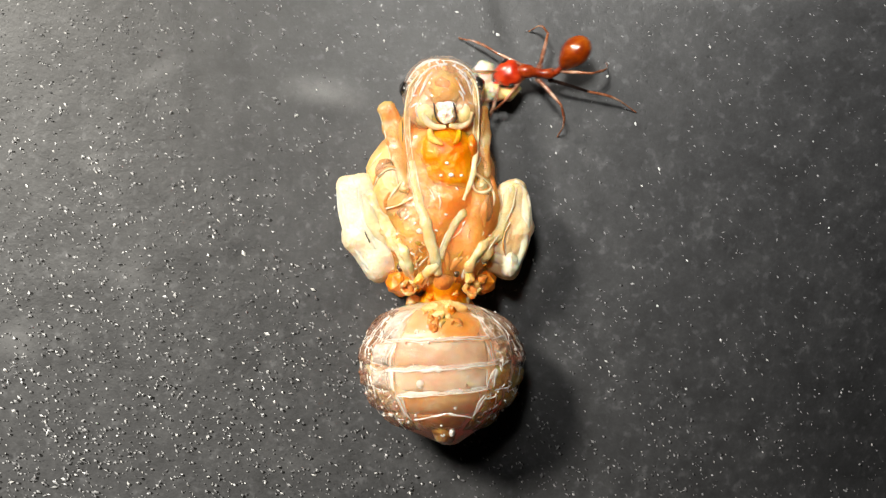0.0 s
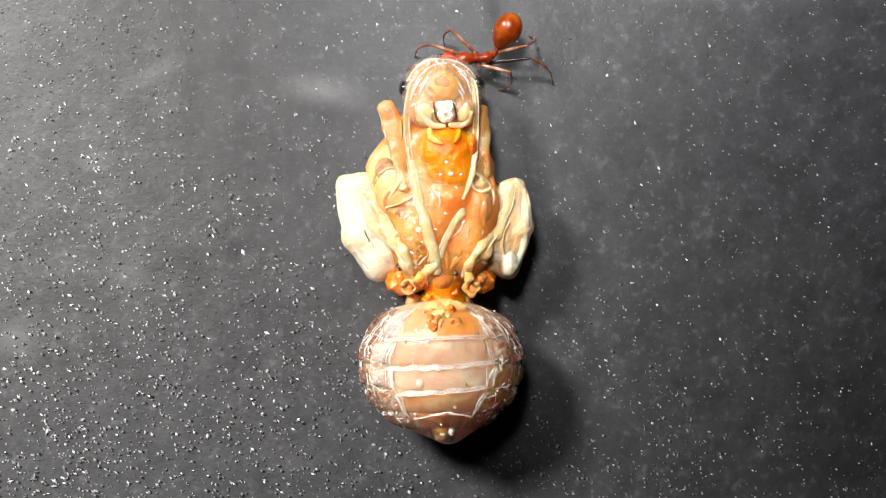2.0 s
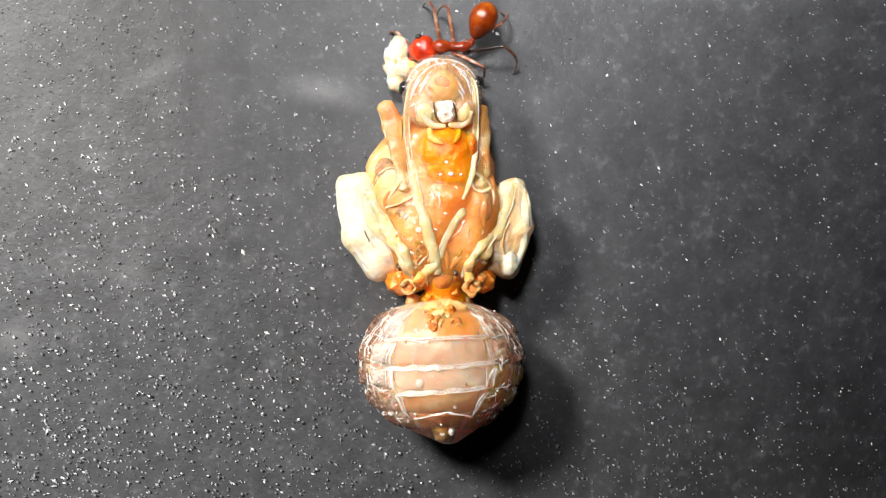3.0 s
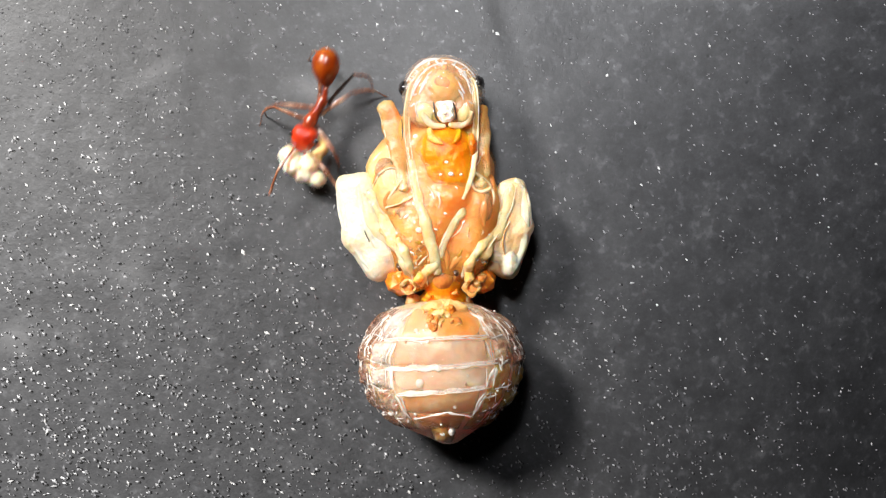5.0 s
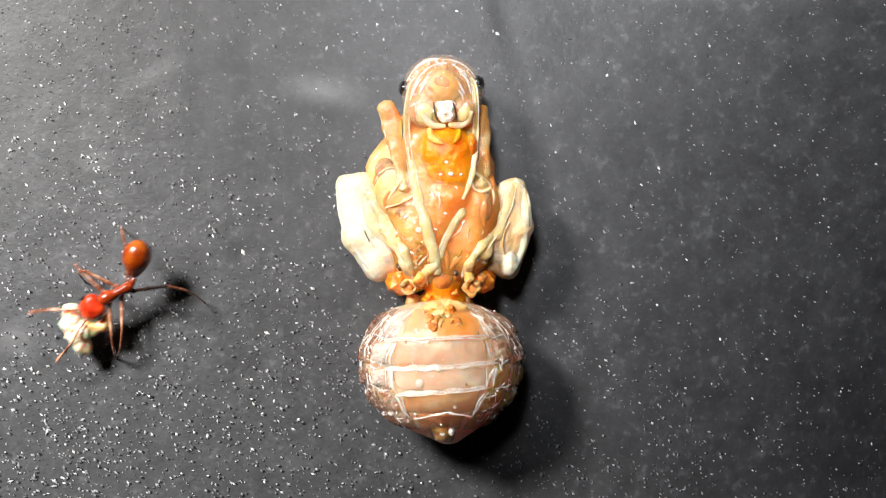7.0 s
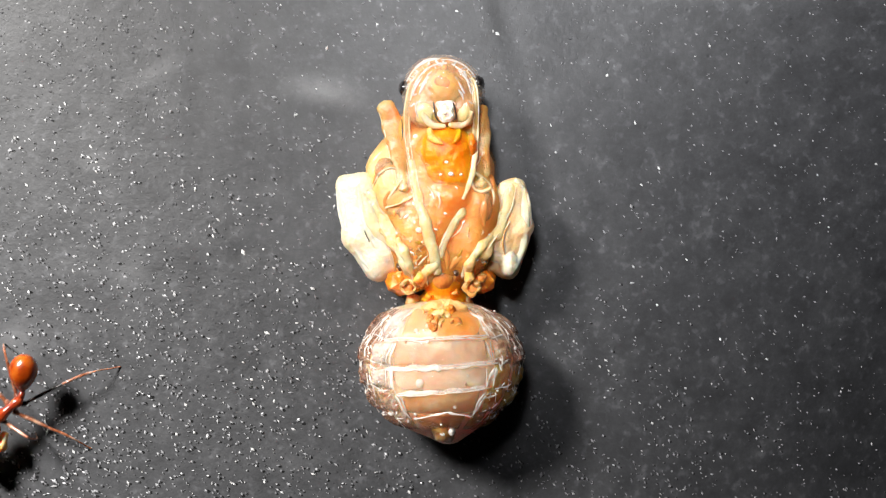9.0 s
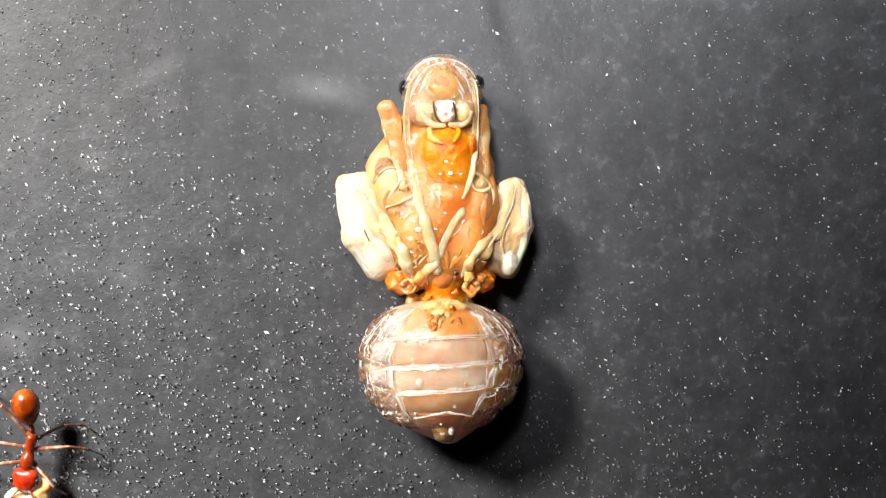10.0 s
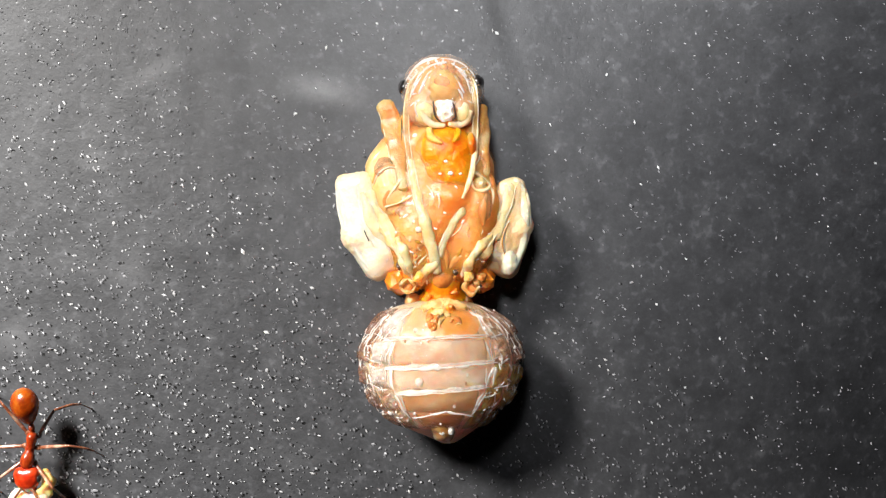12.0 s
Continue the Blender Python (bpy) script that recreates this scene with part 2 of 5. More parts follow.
def sheet_material():
    """Black plastic sheet: charcoal, mottled, pricked all over with tiny glossy pits."""
    m, t, b = nodes_of("charcoal_sheet")
    big = noise_node(t, 90, 4.0, 0.6)
    mid = noise_node(t, 700, 5.0, 0.7)
    fine = noise_node(t, 5200, 3.0, 0.7)
    c1 = ramp_node(t, mid.outputs["Fac"], [(0.28, (0.026, 0.0262, 0.0278)), (0.5, (0.0415, 0.042, 0.045)), (0.75, (0.062, 0.0625, 0.0655))])
    c2 = ramp_node(t, fine.outputs["Fac"], [(0.30, (0.82, 0.82, 0.83)), (0.55, (1.0, 1.0, 1.0)), (0.72, (1.22, 1.22, 1.22))])
    smudge = noise_node(t, 2300, 2.0, 0.5)
    c3 = ramp_node(t, smudge.outputs["Fac"], [(0.35, (0.9, 0.9, 0.9)), (0.58, (1.0, 1.0, 1.0)), (0.72, (1.75, 1.75, 1.75))])
    mul = t.nodes.new("ShaderNodeMix")
    mul.data_type = "RGBA"
    mul.blend_type = "MULTIPLY"
    mul.inputs[0].default_value = 1.0
    t.links.new(c1.outputs["Color"], mul.inputs[6])
    t.links.new(c2.outputs["Color"], mul.inputs[7])
    mul2 = t.nodes.new("ShaderNodeMix")
    mul2.data_type = "RGBA"
    mul2.blend_type = "MULTIPLY"
    mul2.inputs[0].default_value = 1.0
    t.links.new(mul.outputs[2], mul2.inputs[6])
    t.links.new(c3.outputs["Color"], mul2.inputs[7])
    # streaky patches: blister shine and dent shade put into colour, and other pale smears
    tone = mul2.outputs[2]
    streak = noise_node(t, 1500, 4.0, 0.7)
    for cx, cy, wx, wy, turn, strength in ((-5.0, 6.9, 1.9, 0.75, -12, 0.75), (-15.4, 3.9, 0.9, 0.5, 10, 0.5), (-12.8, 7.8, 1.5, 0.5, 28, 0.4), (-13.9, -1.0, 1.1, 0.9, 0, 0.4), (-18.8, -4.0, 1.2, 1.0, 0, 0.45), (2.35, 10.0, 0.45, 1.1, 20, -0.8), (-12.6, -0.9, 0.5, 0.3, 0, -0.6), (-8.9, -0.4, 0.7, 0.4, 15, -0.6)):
        tc = t.nodes.new("ShaderNodeTexCoord")
        mp = t.nodes.new("ShaderNodeMapping")
        mp.vector_type = "TEXTURE"
        mp.inputs["Location"].default_value = (cx * MM, cy * MM, 0)
        mp.inputs["Rotation"].default_value = (0, 0, radians(turn))
        mp.inputs["Scale"].default_value = (wx * MM, wy * MM, 1)
        t.links.new(tc.outputs["Object"], mp.inputs["Vector"])
        ln = t.nodes.new("ShaderNodeVectorMath")
        ln.operation = "LENGTH"
        t.links.new(mp.outputs["Vector"], ln.inputs[0])
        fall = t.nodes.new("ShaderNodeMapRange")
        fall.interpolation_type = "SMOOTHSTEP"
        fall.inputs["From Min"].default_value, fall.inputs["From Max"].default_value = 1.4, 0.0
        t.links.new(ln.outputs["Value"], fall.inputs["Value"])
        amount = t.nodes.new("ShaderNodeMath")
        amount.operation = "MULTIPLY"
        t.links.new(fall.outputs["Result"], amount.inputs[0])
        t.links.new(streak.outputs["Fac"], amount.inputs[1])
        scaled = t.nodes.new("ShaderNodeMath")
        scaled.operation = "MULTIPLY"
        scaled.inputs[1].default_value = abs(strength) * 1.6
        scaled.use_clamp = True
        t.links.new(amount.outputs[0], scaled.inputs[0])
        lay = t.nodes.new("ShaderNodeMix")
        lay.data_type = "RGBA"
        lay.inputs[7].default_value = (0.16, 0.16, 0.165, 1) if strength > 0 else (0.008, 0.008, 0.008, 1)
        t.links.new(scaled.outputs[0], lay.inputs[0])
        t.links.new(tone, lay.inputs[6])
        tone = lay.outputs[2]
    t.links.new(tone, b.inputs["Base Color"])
    coarse, coarse_size = pits(t, 1100, 0.02, 0.14)
    dense, dense_size = pits(t, 2600, 0.03, 0.22)
    both = t.nodes.new("ShaderNodeMath")
    both.operation = "MULTIPLY"
    t.links.new(coarse, both.inputs[0])
    t.links.new(dense, both.inputs[1])
    ro = t.nodes.new("ShaderNodeMapRange")
    ro.inputs["To Min"].default_value = 0.40
    ro.inputs["To Max"].default_value = 0.66
    t.links.new(big.outputs["Fac"], ro.inputs["Value"])
    gloss = t.nodes.new("ShaderNodeMix")
    gloss.inputs[2].default_value = 0.30
    t.links.new(both.outputs[0], gloss.inputs[0])
    t.links.new(ro.outputs["Result"], gloss.inputs[3])
    t.links.new(gloss.outputs[0], b.inputs["Roughness"])
    b.inputs["Specular IOR Level"].default_value = 0.55
    last = None
    for source, depth in ((mid.outputs["Fac"], 0.030), (fine.outputs["Fac"], 0.008), (coarse, 0.007), (dense, 0.005)):
        bp = t.nodes.new("ShaderNodeBump")
        bp.inputs["Strength"].default_value = 1.0
        bp.inputs["Distance"].default_value = depth * MM
        t.links.new(source, bp.inputs["Height"])
        if last:
            t.links.new(last, bp.inputs["Normal"])
        last = bp.outputs["Normal"]
    t.links.new(last, b.inputs["Normal"])
    return m


def glint_grit_material():
    """Tiny glassy grains, each a little different in tone; pale to paint the sheet's glints."""
    m, t, b = nodes_of("glint_grit")
    gi = t.nodes.new("ShaderNodeNewGeometry")
    r = ramp_node(t, gi.outputs["Random Per Island"], [(0.0, (0.10, 0.10, 0.105)), (0.5, (0.19, 0.19, 0.20)), (0.90, (0.34, 0.34, 0.35)), (1.0, (0.62, 0.61, 0.60))])
    t.links.new(r.outputs["Color"], b.inputs["Base Color"])
    b.inputs["Roughness"].default_value = 0.34
    b.inputs["Specular IOR Level"].default_value = 0.5
    return m


SHEET = sheet_material()
GLINT_GRIT = glint_grit_material()
# near-black of the discs that paint shade beside the grains
GRAIN_SHADE = flesh("grain_shade", (0.004, 0.004, 0.004), (0.008, 0.008, 0.008), (0.015, 0.015, 0.015), rough=0.35, sss=0.0, coat=0.0, spec=0.3, grain=3000, bump=0.004)
FLECK = flesh("pale_chip", (0.55, 0.55, 0.54), (0.75, 0.75, 0.74), (0.88, 0.88, 0.87), rough=0.2, sss=0.0, coat=0.5, grain=6000, bump=0.01)


# ---- mesh tools (all lengths in mm) ----

def R(v):
    # from widths in the camera's view (42 pixels to the mm) to mm
    return v * 0.0236


def finish(bm, material, smooth=True):
    me = bpy.data.meshes.new("mesh")
    for v in bm.verts:
        v.co *= MM
    bm.to_mesh(me)
    bm.free()
    me.materials.append(material)
    if smooth:
        me.shade_smooth()
    return me


def part(name, bm, material, parent, label=""):
    ob = new(name, finish(bm, material))
    ob.parent = parent
    if label:
        tagged(ob, label=label)
    return ob


def thing(name, at=(0, 0, 0)):
    ob = new(name)
    ob.empty_display_size = 0.002
    ob.location = Vector(at) * MM
    return ob


def curve_points(points, count):
    """Evenly stepped points on a smooth curve through the given ones."""
    p = [Vector(q) for q in points]
    p = [p[0] * 2 - p[1]] + p + [p[-1] * 2 - p[-2]]
    out = []
    spans = len(p) - 3
    for k in range(count + 1):
        u = k / count * spans
        i = min(int(u), spans - 1)
        f = u - i
        a, b, c, d = p[i:i + 4]
        out.append(0.5 * (2 * b + (c - a) * f + (2 * a - 5 * b + 4 * c - d) * f * f + (3 * b - a - 3 * c + d) * f ** 3))
    return out


def tube(points, radii, sides=10, count=None, flat=1.0, rough=0.0, bm=None, up=(0, 0, 1)):
    """A rounded limb along a curve; flat squeezes it along up."""
    bm = bm or bmesh.new()
    count = count or max(6, 4 * (len(points) - 1))
    pts = curve_points(points, count)
    rr = [v.x for v in curve_points([(r, 0, 0) for r in radii], count)] if len(radii) > 1 else [radii[0]] * (count + 1)
    stations = []
    tan0, tan1 = (pts[1] - pts[0]).normalized(), (pts[-1] - pts[-2]).normalized()
    for f in (1.0, 0.75, 0.35):
        stations.append((pts[0] - tan0 * rr[0] * f * 0.9, rr[0] * math.sqrt(max(0.0, 1 - f * f)) + 1e-4, tan0))
    for k, p in enumerate(pts):
        tn = (pts[min(k + 1, count)] - pts[max(k - 1, 0)]).normalized()
        stations.append((p, rr[k], tn))
    for f in (0.35, 0.75, 1.0):
        stations.append((pts[-1] + tan1 * rr[-1] * f * 0.9, rr[-1] * math.sqrt(max(0.0, 1 - f * f)) + 1e-4, tan1))
    rings = []
    for p, r, tn in stations:
        side = tn.cross(Vector(up))
        side = side.normalized() if side.length > 1e-6 else Vector((1, 0, 0))
        top = side.cross(tn).normalized()
        ring = []
        for s in range(sides):
            a = 2 * math.pi * s / sides
            q = p + side * (r * math.cos(a)) + top * (r * flat * math.sin(a))
            if rough:
                q += (q - p) * rough * noise.noise(q * 2.3)
            ring.append(bm.verts.new(q))
        rings.append(ring)
    for r0, r1 in zip(rings, rings[1:]):
        for s in range(sides):
            bm.faces.new((r0[s], r0[(s + 1) % sides], r1[(s + 1) % sides], r1[s]))
    bm.faces.new(rings[0][::-1])
    bm.faces.new(rings[-1])
    return bm


def field(q, prims, k):
    """Distance to a soft union of ellipsoids (centre, radii) and tapered rods (a, b, ra, rb)."""
    d = None
    for pr in prims:
        if len(pr) == 2:
            c, r = np.array(pr[0], float), np.array(pr[1], float)
            v = q - c
            k0 = np.linalg.norm(v / r, axis=1)
            k1 = np.linalg.norm(v / (r * r), axis=1) + 1e-9
            e = k0 * (k0 - 1) / k1
        else:
            a, b = np.array(pr[0], float), np.array(pr[1], float)
            ab = b - a
            h = np.clip((q - a) @ ab / (ab @ ab), 0, 1)
            e = np.linalg.norm(q - a - h[:, None] * ab, axis=1) - (pr[2] + (pr[3] - pr[2]) * h)
        if d is None:
            d = e
        else:
            w = np.clip(0.5 + 0.5 * (d - e) / k, 0, 1)
            d = d * (1 - w) + e * w - k * w * (1 - w)
    return d


def lump(centre, prims, k=0.3, level=4, wrinkle=0.0, pitch=1.6, bm=None, grow=0.0):
    """A soft body grown round a centre out of blended masses."""
    src = bmesh.new()
    bmesh.ops.create_icosphere(src, subdivisions=level, radius=1.0)
    c = np.array(centre, float)
    dirs = np.array([v.co.normalized()[:] for v in src.verts])
    reach = np.full(len(dirs), 16.0)
    for _ in range(70):
        reach = np.maximum(reach - 0.85 * (field(c + dirs * reach[:, None], prims, k) - grow), 0.02)
    for v, p in zip(src.verts, c + dirs * reach[:, None]):
        v.co = p
        if wrinkle:
            n = noise.noise(v.co * pitch) + 0.5 * noise.noise(v.co * pitch * 2.7)
            v.co += (v.co - Vector(centre)).normalized() * wrinkle * n
    if bm is None:
        return src
    me = bpy.data.meshes.new("mesh")
    src.to_mesh(me)
    src.free()
    bm.from_mesh(me)
    bpy.data.meshes.remove(me)
    return bm


def sheet_height(x, y):
    """Gentle unevenness of the sheet, in mm: swells, one raised blister and three soft creases."""
    z = 0.05 * noise.noise(Vector((x * 0.16, y * 0.16, 3.1))) + 0.02 * noise.noise(Vector((x * 0.6, y * 0.6, 9.4)))
    z += 0.07 * math.exp(-(((x + 4.9) / 1.7) ** 2 + ((y - 6.9) / 0.7) ** 2))
    for x0, lean, depth in ((-8.6, 0.05, 0.020), (2.6, -0.28, 0.030), (-10.9, 0.02, 0.015)):
        off = x - x0 - lean * (11 - y) * (-1 if lean < 0 else 1)
        z -= depth * math.exp(-(off / 0.5) ** 2)
    if y < -4:
        z -= 0.05 * min(1.0, (-4 - y) / 3) * math.exp(-((x - 6.2 + 0.12 * (y + 8)) / 0.45) ** 2)
    pit = math.hypot(x + 8.9, y + 0.2)
    z -= 0.08 * math.exp(-(pit / 0.35) ** 2)
    # beyond a soft fold the sheet is bent down to shade its lower right
    fall = min(22.0, max(0.0, x - 3.9 + 0.18 * y))
    z -= 0.035 * fall
    z -= 0.0085 * fall ** 2 * (1.0 - 0.16 * max(-11.0, min(11.0, y)))
    fade = max(0.0, 1 - max(abs(x), abs(y)) / 120)
    return z * fade - 0.02


def build_sheet():
    ax = [k * 0.3 for k in range(-75, 76)]
    step, far = 0.5, []
    p = 22.5
    while p < 400:
        p += step
        step *= 1.35
        far.append(p)
    ax = [-v for v in far[::-1]] + ax + far
    bm = bmesh.new()
    grid = [[bm.verts.new((x, y, sheet_height(x, y))) for x in ax] for y in ax]
    for r0, r1 in zip(grid, grid[1:]):
        for i in range(len(ax) - 1):
            bm.faces.new((r0[i], r0[i + 1], r1[i + 1], r1[i]))
    rim = [e for e in bm.edges if e.is_boundary]
    down = bmesh.ops.extrude_edge_only(bm, edges=rim)
    for v in down["geom"]:
        if isinstance(v, bmesh.types.BMVert):
            v.co.z -= 2.0
    ob = new("ground", finish(bm, SHEET))
    tagged(ob, label="matt charcoal plastic sheet, scuffed and strewn with pale grains", category="sheet", kind="structure")


build_sheet()


def grain_shape(bm, x, y, z, r, rng):
    """One angular grain."""
    turn = Matrix.Rotation(rng.gauss(-0.8, 0.5), 3, "Z") @ Matrix.Rotation(rng.uniform(-0.6, 0.6), 3, "X")
    s = (r * rng.uniform(1.0, 1.9), r * rng.uniform(0.6, 1.0), r * rng.uniform(0.4, 0.7))
    v = [bm.verts.new(Vector((x, y, z + s[2] * 0.3)) + turn @ Vector((a * s[0], b * s[1], c * s[2]))) for a, b, c in
         ((1, 0, 0), (-1, 0.1, 0), (0.1, 1, 0), (-0.1, -1, 0), (0.15, 0.1, 1), (0, 0, -1))]
    for i, j, k in ((0, 2, 4), (2, 1, 4), (1, 3, 4), (3, 0, 4), (2, 0, 5), (1, 2, 5), (3, 1, 5), (0, 3, 5)):
        bm.faces.new((v[i], v[j], v[k]))


def build_grit():
    rng = random.Random(11)
    bm = bmesh.new()
    made = 0
    spots = []
    while made < 13300:
        x, y = rng.uniform(-26, 26), rng.uniform(-18, 18)
        clump = noise.noise(Vector((x * 0.35, y * 0.35, 5.0)))
        want = max(0.13, 0.30 - 0.020 * x - 0.028 * y + 0.45 * clump)
        if rng.random() > want:
            continue
        r = (0.032 + 0.050 * rng.random() ** 2.4) * (0.92 - 0.008 * max(-20.0, min(20.0, x)) - 0.003 * max(-12.0, min(12.0, y)))
        grain_shape(bm, x, y, sheet_height(x, y), r, rng)
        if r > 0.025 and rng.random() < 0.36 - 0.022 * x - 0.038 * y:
            # a flat dark disc puts the speck's shaded side into colour
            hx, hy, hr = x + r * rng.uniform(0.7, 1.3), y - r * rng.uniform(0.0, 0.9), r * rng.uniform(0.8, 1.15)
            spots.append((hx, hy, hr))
        made += 1
    shade_verts, shade_faces = [], []
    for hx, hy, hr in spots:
        n = len(shade_verts)
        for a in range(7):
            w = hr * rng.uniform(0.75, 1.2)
            shade_verts.append((hx + 1.15 * w * math.cos(a * 0.8976), hy + 0.8 * w * math.sin(a * 0.8976), sheet_height(hx, hy) + 0.012))
        shade_verts.append((hx, hy, sheet_height(hx, hy) + 0.004))
        shade_faces += [(n + a, n + (a + 1) % 7, n + 7) for a in range(7)]
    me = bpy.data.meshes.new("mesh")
    me.from_pydata([Vector(v) * MM for v in shade_verts], [], shade_faces)
    me.materials.append(GRAIN_SHADE)
    tagged(new("pits", me), label="flat dark discs beside the grains, shade put into their colour", category="pits", kind="stuff")
    ob = new("grit", finish(bm, GLINT_GRIT, smooth=False))
    tagged(ob, label="fine pale grains over the charcoal sheet, its glints put into their colour", category="grit", kind="stuff")


build_grit()


def build_flecks():
    """The larger bright specks on the sheet; one pale chip paints a dent's highlight."""
    rng = random.Random(23)
    for x, y, r in ((-6.475, 5.95, 0.09), (-4.475, 9.2, 0.072), (-2.9, 9.95, 0.09), (0.6, 10.525, 0.072), (2.4, 9.525, 0.09), (-17.6, 5.7, 0.072), (-18.425, 2.825, 0.072), (-15.35, 3.85, 0.09), (8.825, 2.85, 0.09), (9.6, 3.6, 0.072), (10.9, -0.475, 0.072), (-7.8, -3.725, 0.108), (-17.525, -8.1, 0.108),
                    (4.775, 5.475, 0.072), (8.525, 5.6, 0.072), (7.275, 7.7, 0.072), (9.55, -2.5, 0.072), (-8.475, -5.775, 0.09), (-7.475, -6.725, 0.072), (-8.85, -0.15, 0.108), (-16.35, -8.975, 0.072), (12.5, -4.075, 0.072), (-10.975, 2.65, 0.09)):
        bm = bmesh.new()
        grain_shape(bm, 0, 0, 0, r, rng)
        bmesh.ops.bevel(bm, geom=list(bm.edges), offset=r * 0.12, segments=1, affect="EDGES")
        ob = new("fleck", finish(bm, FLECK, smooth=False))
        ob.location = Vector((x, y, sheet_height(x, y) + 0.01)) * MM
        tagged(ob, label="tiny pale bright speck on the sheet", category="fleck", group="chips on the sheet")


build_flecks()
# ---- the pupa ----
def top_of(places, prims, k):
    """Heights of a soft body's upper skin over some places."""
    q = np.array([(p[0], p[1], 9.0) for p in places])
    for _ in range(40):
        q[:, 2] = np.maximum(q[:, 2] - 0.8 * field(q, prims, k), 0.3)
    return q[:, 2]


def draped(points, prims, k, lift):
    """Points laid on a soft body's upper skin."""
    return [(p[0], p[1], float(z) + lift) for p, z in zip(points, top_of(points, prims, k))]


def build_pupa():
    pupa = thing("ant_pupa")
    tagged(pupa, label="amber and cream queen ant pupa lying on its back", category="insect pupa")
    rng = random.Random(4)

    # gaster: stations along the body: y, half width, centre x
    spine = [(-2.202, 1.005, -0.096), (-2.513, 1.962, -0.12), (-2.896, 2.537, -0.096), (-3.422, 2.968, -0.072), (-3.949, 3.207, -0.072), (-4.571, 3.303, -0.072),
             (-5.289, 3.231, -0.096), (-6.055, 2.992, -0.096), (-6.677, 2.561, -0.096), (-7.204, 1.986, -0.096), (-7.634, 1.292, 0), (-7.969, 0.694, 0.144), (-8.185, 0.239, 0.215)]

    def section(s):
        """Place along, half width and centre at s along the gaster, 0 to 1."""
        u = max(0.0, min(0.99999, s)) * (len(spine) - 1)
        i = int(u)
        f = u - i
        a, b, c, d = [Vector(spine[max(0, min(len(spine) - 1, i + o))]) for o in (-1, 0, 1, 2)]
        return 0.5 * (2 * b + (c - a) * f + (2 * a - 5 * b + 4 * c - d) * f * f + (3 * b - a - 3 * c + d) * f ** 3)

    def s_of(y):
        lo, hi = 0.0, 1.0
        for _ in range(30):
            m = (lo + hi) / 2
            if section(m).x > y:
                lo = m
            else:
                hi = m
        return lo

    def skin(s, phi, off=0.0):
        """A point on the gaster; phi from straight up, positive to +x."""
        q = section(s)
        w, h = q.y, min(2.55, q.y * 0.82)
        nip = sum(math.exp(-((q.x - c) / 0.13) ** 2) for c in (-3.67, -4.75, -5.74, -6.70)) * min(1.0, abs(phi) / 0.9 if abs(phi) < math.pi else 1.0)
        off = off - 0.045 * nip + 0.05 * noise.noise(Vector((phi * 2.6, q.x * 2.0, 1.7)))
        return Vector((q.z + (w + off) * math.sin(phi), q.x, 2.57 + (h + off) * math.cos(phi)))

    def on_gaster(x, y, lift):
        s = s_of(y)
        q = section(s)
        return skin(s, math.asin(max(-0.95, min(0.95, (x - q.z) / q.y))), lift)

    bm = bmesh.new()
    rows = []
    for a in range(61):
        s = a / 60
        ring = []
        for b in range(72):
            p = skin(s, 2 * math.pi * b / 72)
            p += (p - Vector((section(s).z, p.y, 2.57))).normalized() * (0.05 * noise.noise(p * 1.3) + 0.02 * noise.noise(p * 4.0))
            ring.append(bm.verts.new(p))
        rows.append(ring)
    for r0, r1 in zip(rows, rows[1:]):
        for b in range(72):
            bm.faces.new((r0[b], r0[(b + 1) % 72], r1[(b + 1) % 72], r1[b]))
    bm.faces.new(rows[0][::-1])
    bm.faces.new(rows[-1])
    bmesh.ops.recalc_face_normals(bm, faces=bm.faces)
    gaster = part("gaster", bm, GLASSY, pupa, "swollen glassy pale brown gaster in banded segments")

    bm = bmesh.new()
    rows = []
    for a in range(61):
        s = 0.03 + 0.95 * a / 60
        ring = []
        for b in range(72):
            phi = 2 * math.pi * b / 72
            q = skin(s, phi)
            ring.append(bm.verts.new(skin(s, phi, 0.11 + 0.05 * noise.noise(q * 1.8) + 0.03 * noise.noise(q * 4.5))))
        rows.append(ring)
    for r0, r1 in zip(rows, rows[1:]):
        for b in range(72):
            bm.faces.new((r0[b], r0[(b + 1) % 72], r1[(b + 1) % 72], r1[b]))
    bm.faces.new(rows[0][::-1])
    bm.faces.new(rows[-1])
    bmesh.ops.recalc_face_normals(bm, faces=bm.faces)
    part("film", bm, GASTER_FILM, gaster, "clear wrinkled skin")

    def plate(name, y0, y1, phi0, phi1, lift, material, bulge=0.05, jag=0.0, label="", crinkle=0.0):
        """A curved body plate lying on the gaster."""
        s0, s1 = s_of(y0), s_of(y1)
        bmp = bmesh.new()
        na, nb = (36, 40) if crinkle else (16, 26)
        top, low = [], []
        for a in range(na + 1):
            rt, rl = [], []
            for b in range(nb + 1):
                fa, fb = a / na, b / nb
                phi = phi0 + (phi1 - phi0) * fb
                s = s0 + (s1 - s0) * fa
                edge = min(1.0, 5 * min(fa, 1 - fa, fb, 1 - fb))
                rise = lift * math.sqrt(edge) * (0.55 + 0.45 * fa) + bulge * math.sin(math.pi * fa) * math.sin(math.pi * fb)
                if jag and edge > 0:
                    q = skin(s, phi, rise)
                    rise += jag * edge * (noise.noise(q * 1.6) + 0.7 * noise.noise(q * 3.5) + 0.25 * noise.noise(q * 8.0))
                if crinkle and edge > 0:
                    # sharp lengthwise creases in thin skin
                    q = skin(s, phi, rise)
                    u = Vector((phi * 9.0 + 0.8 * noise.noise(q * 1.1), q.y * 2.4, 0.5 * q.z))
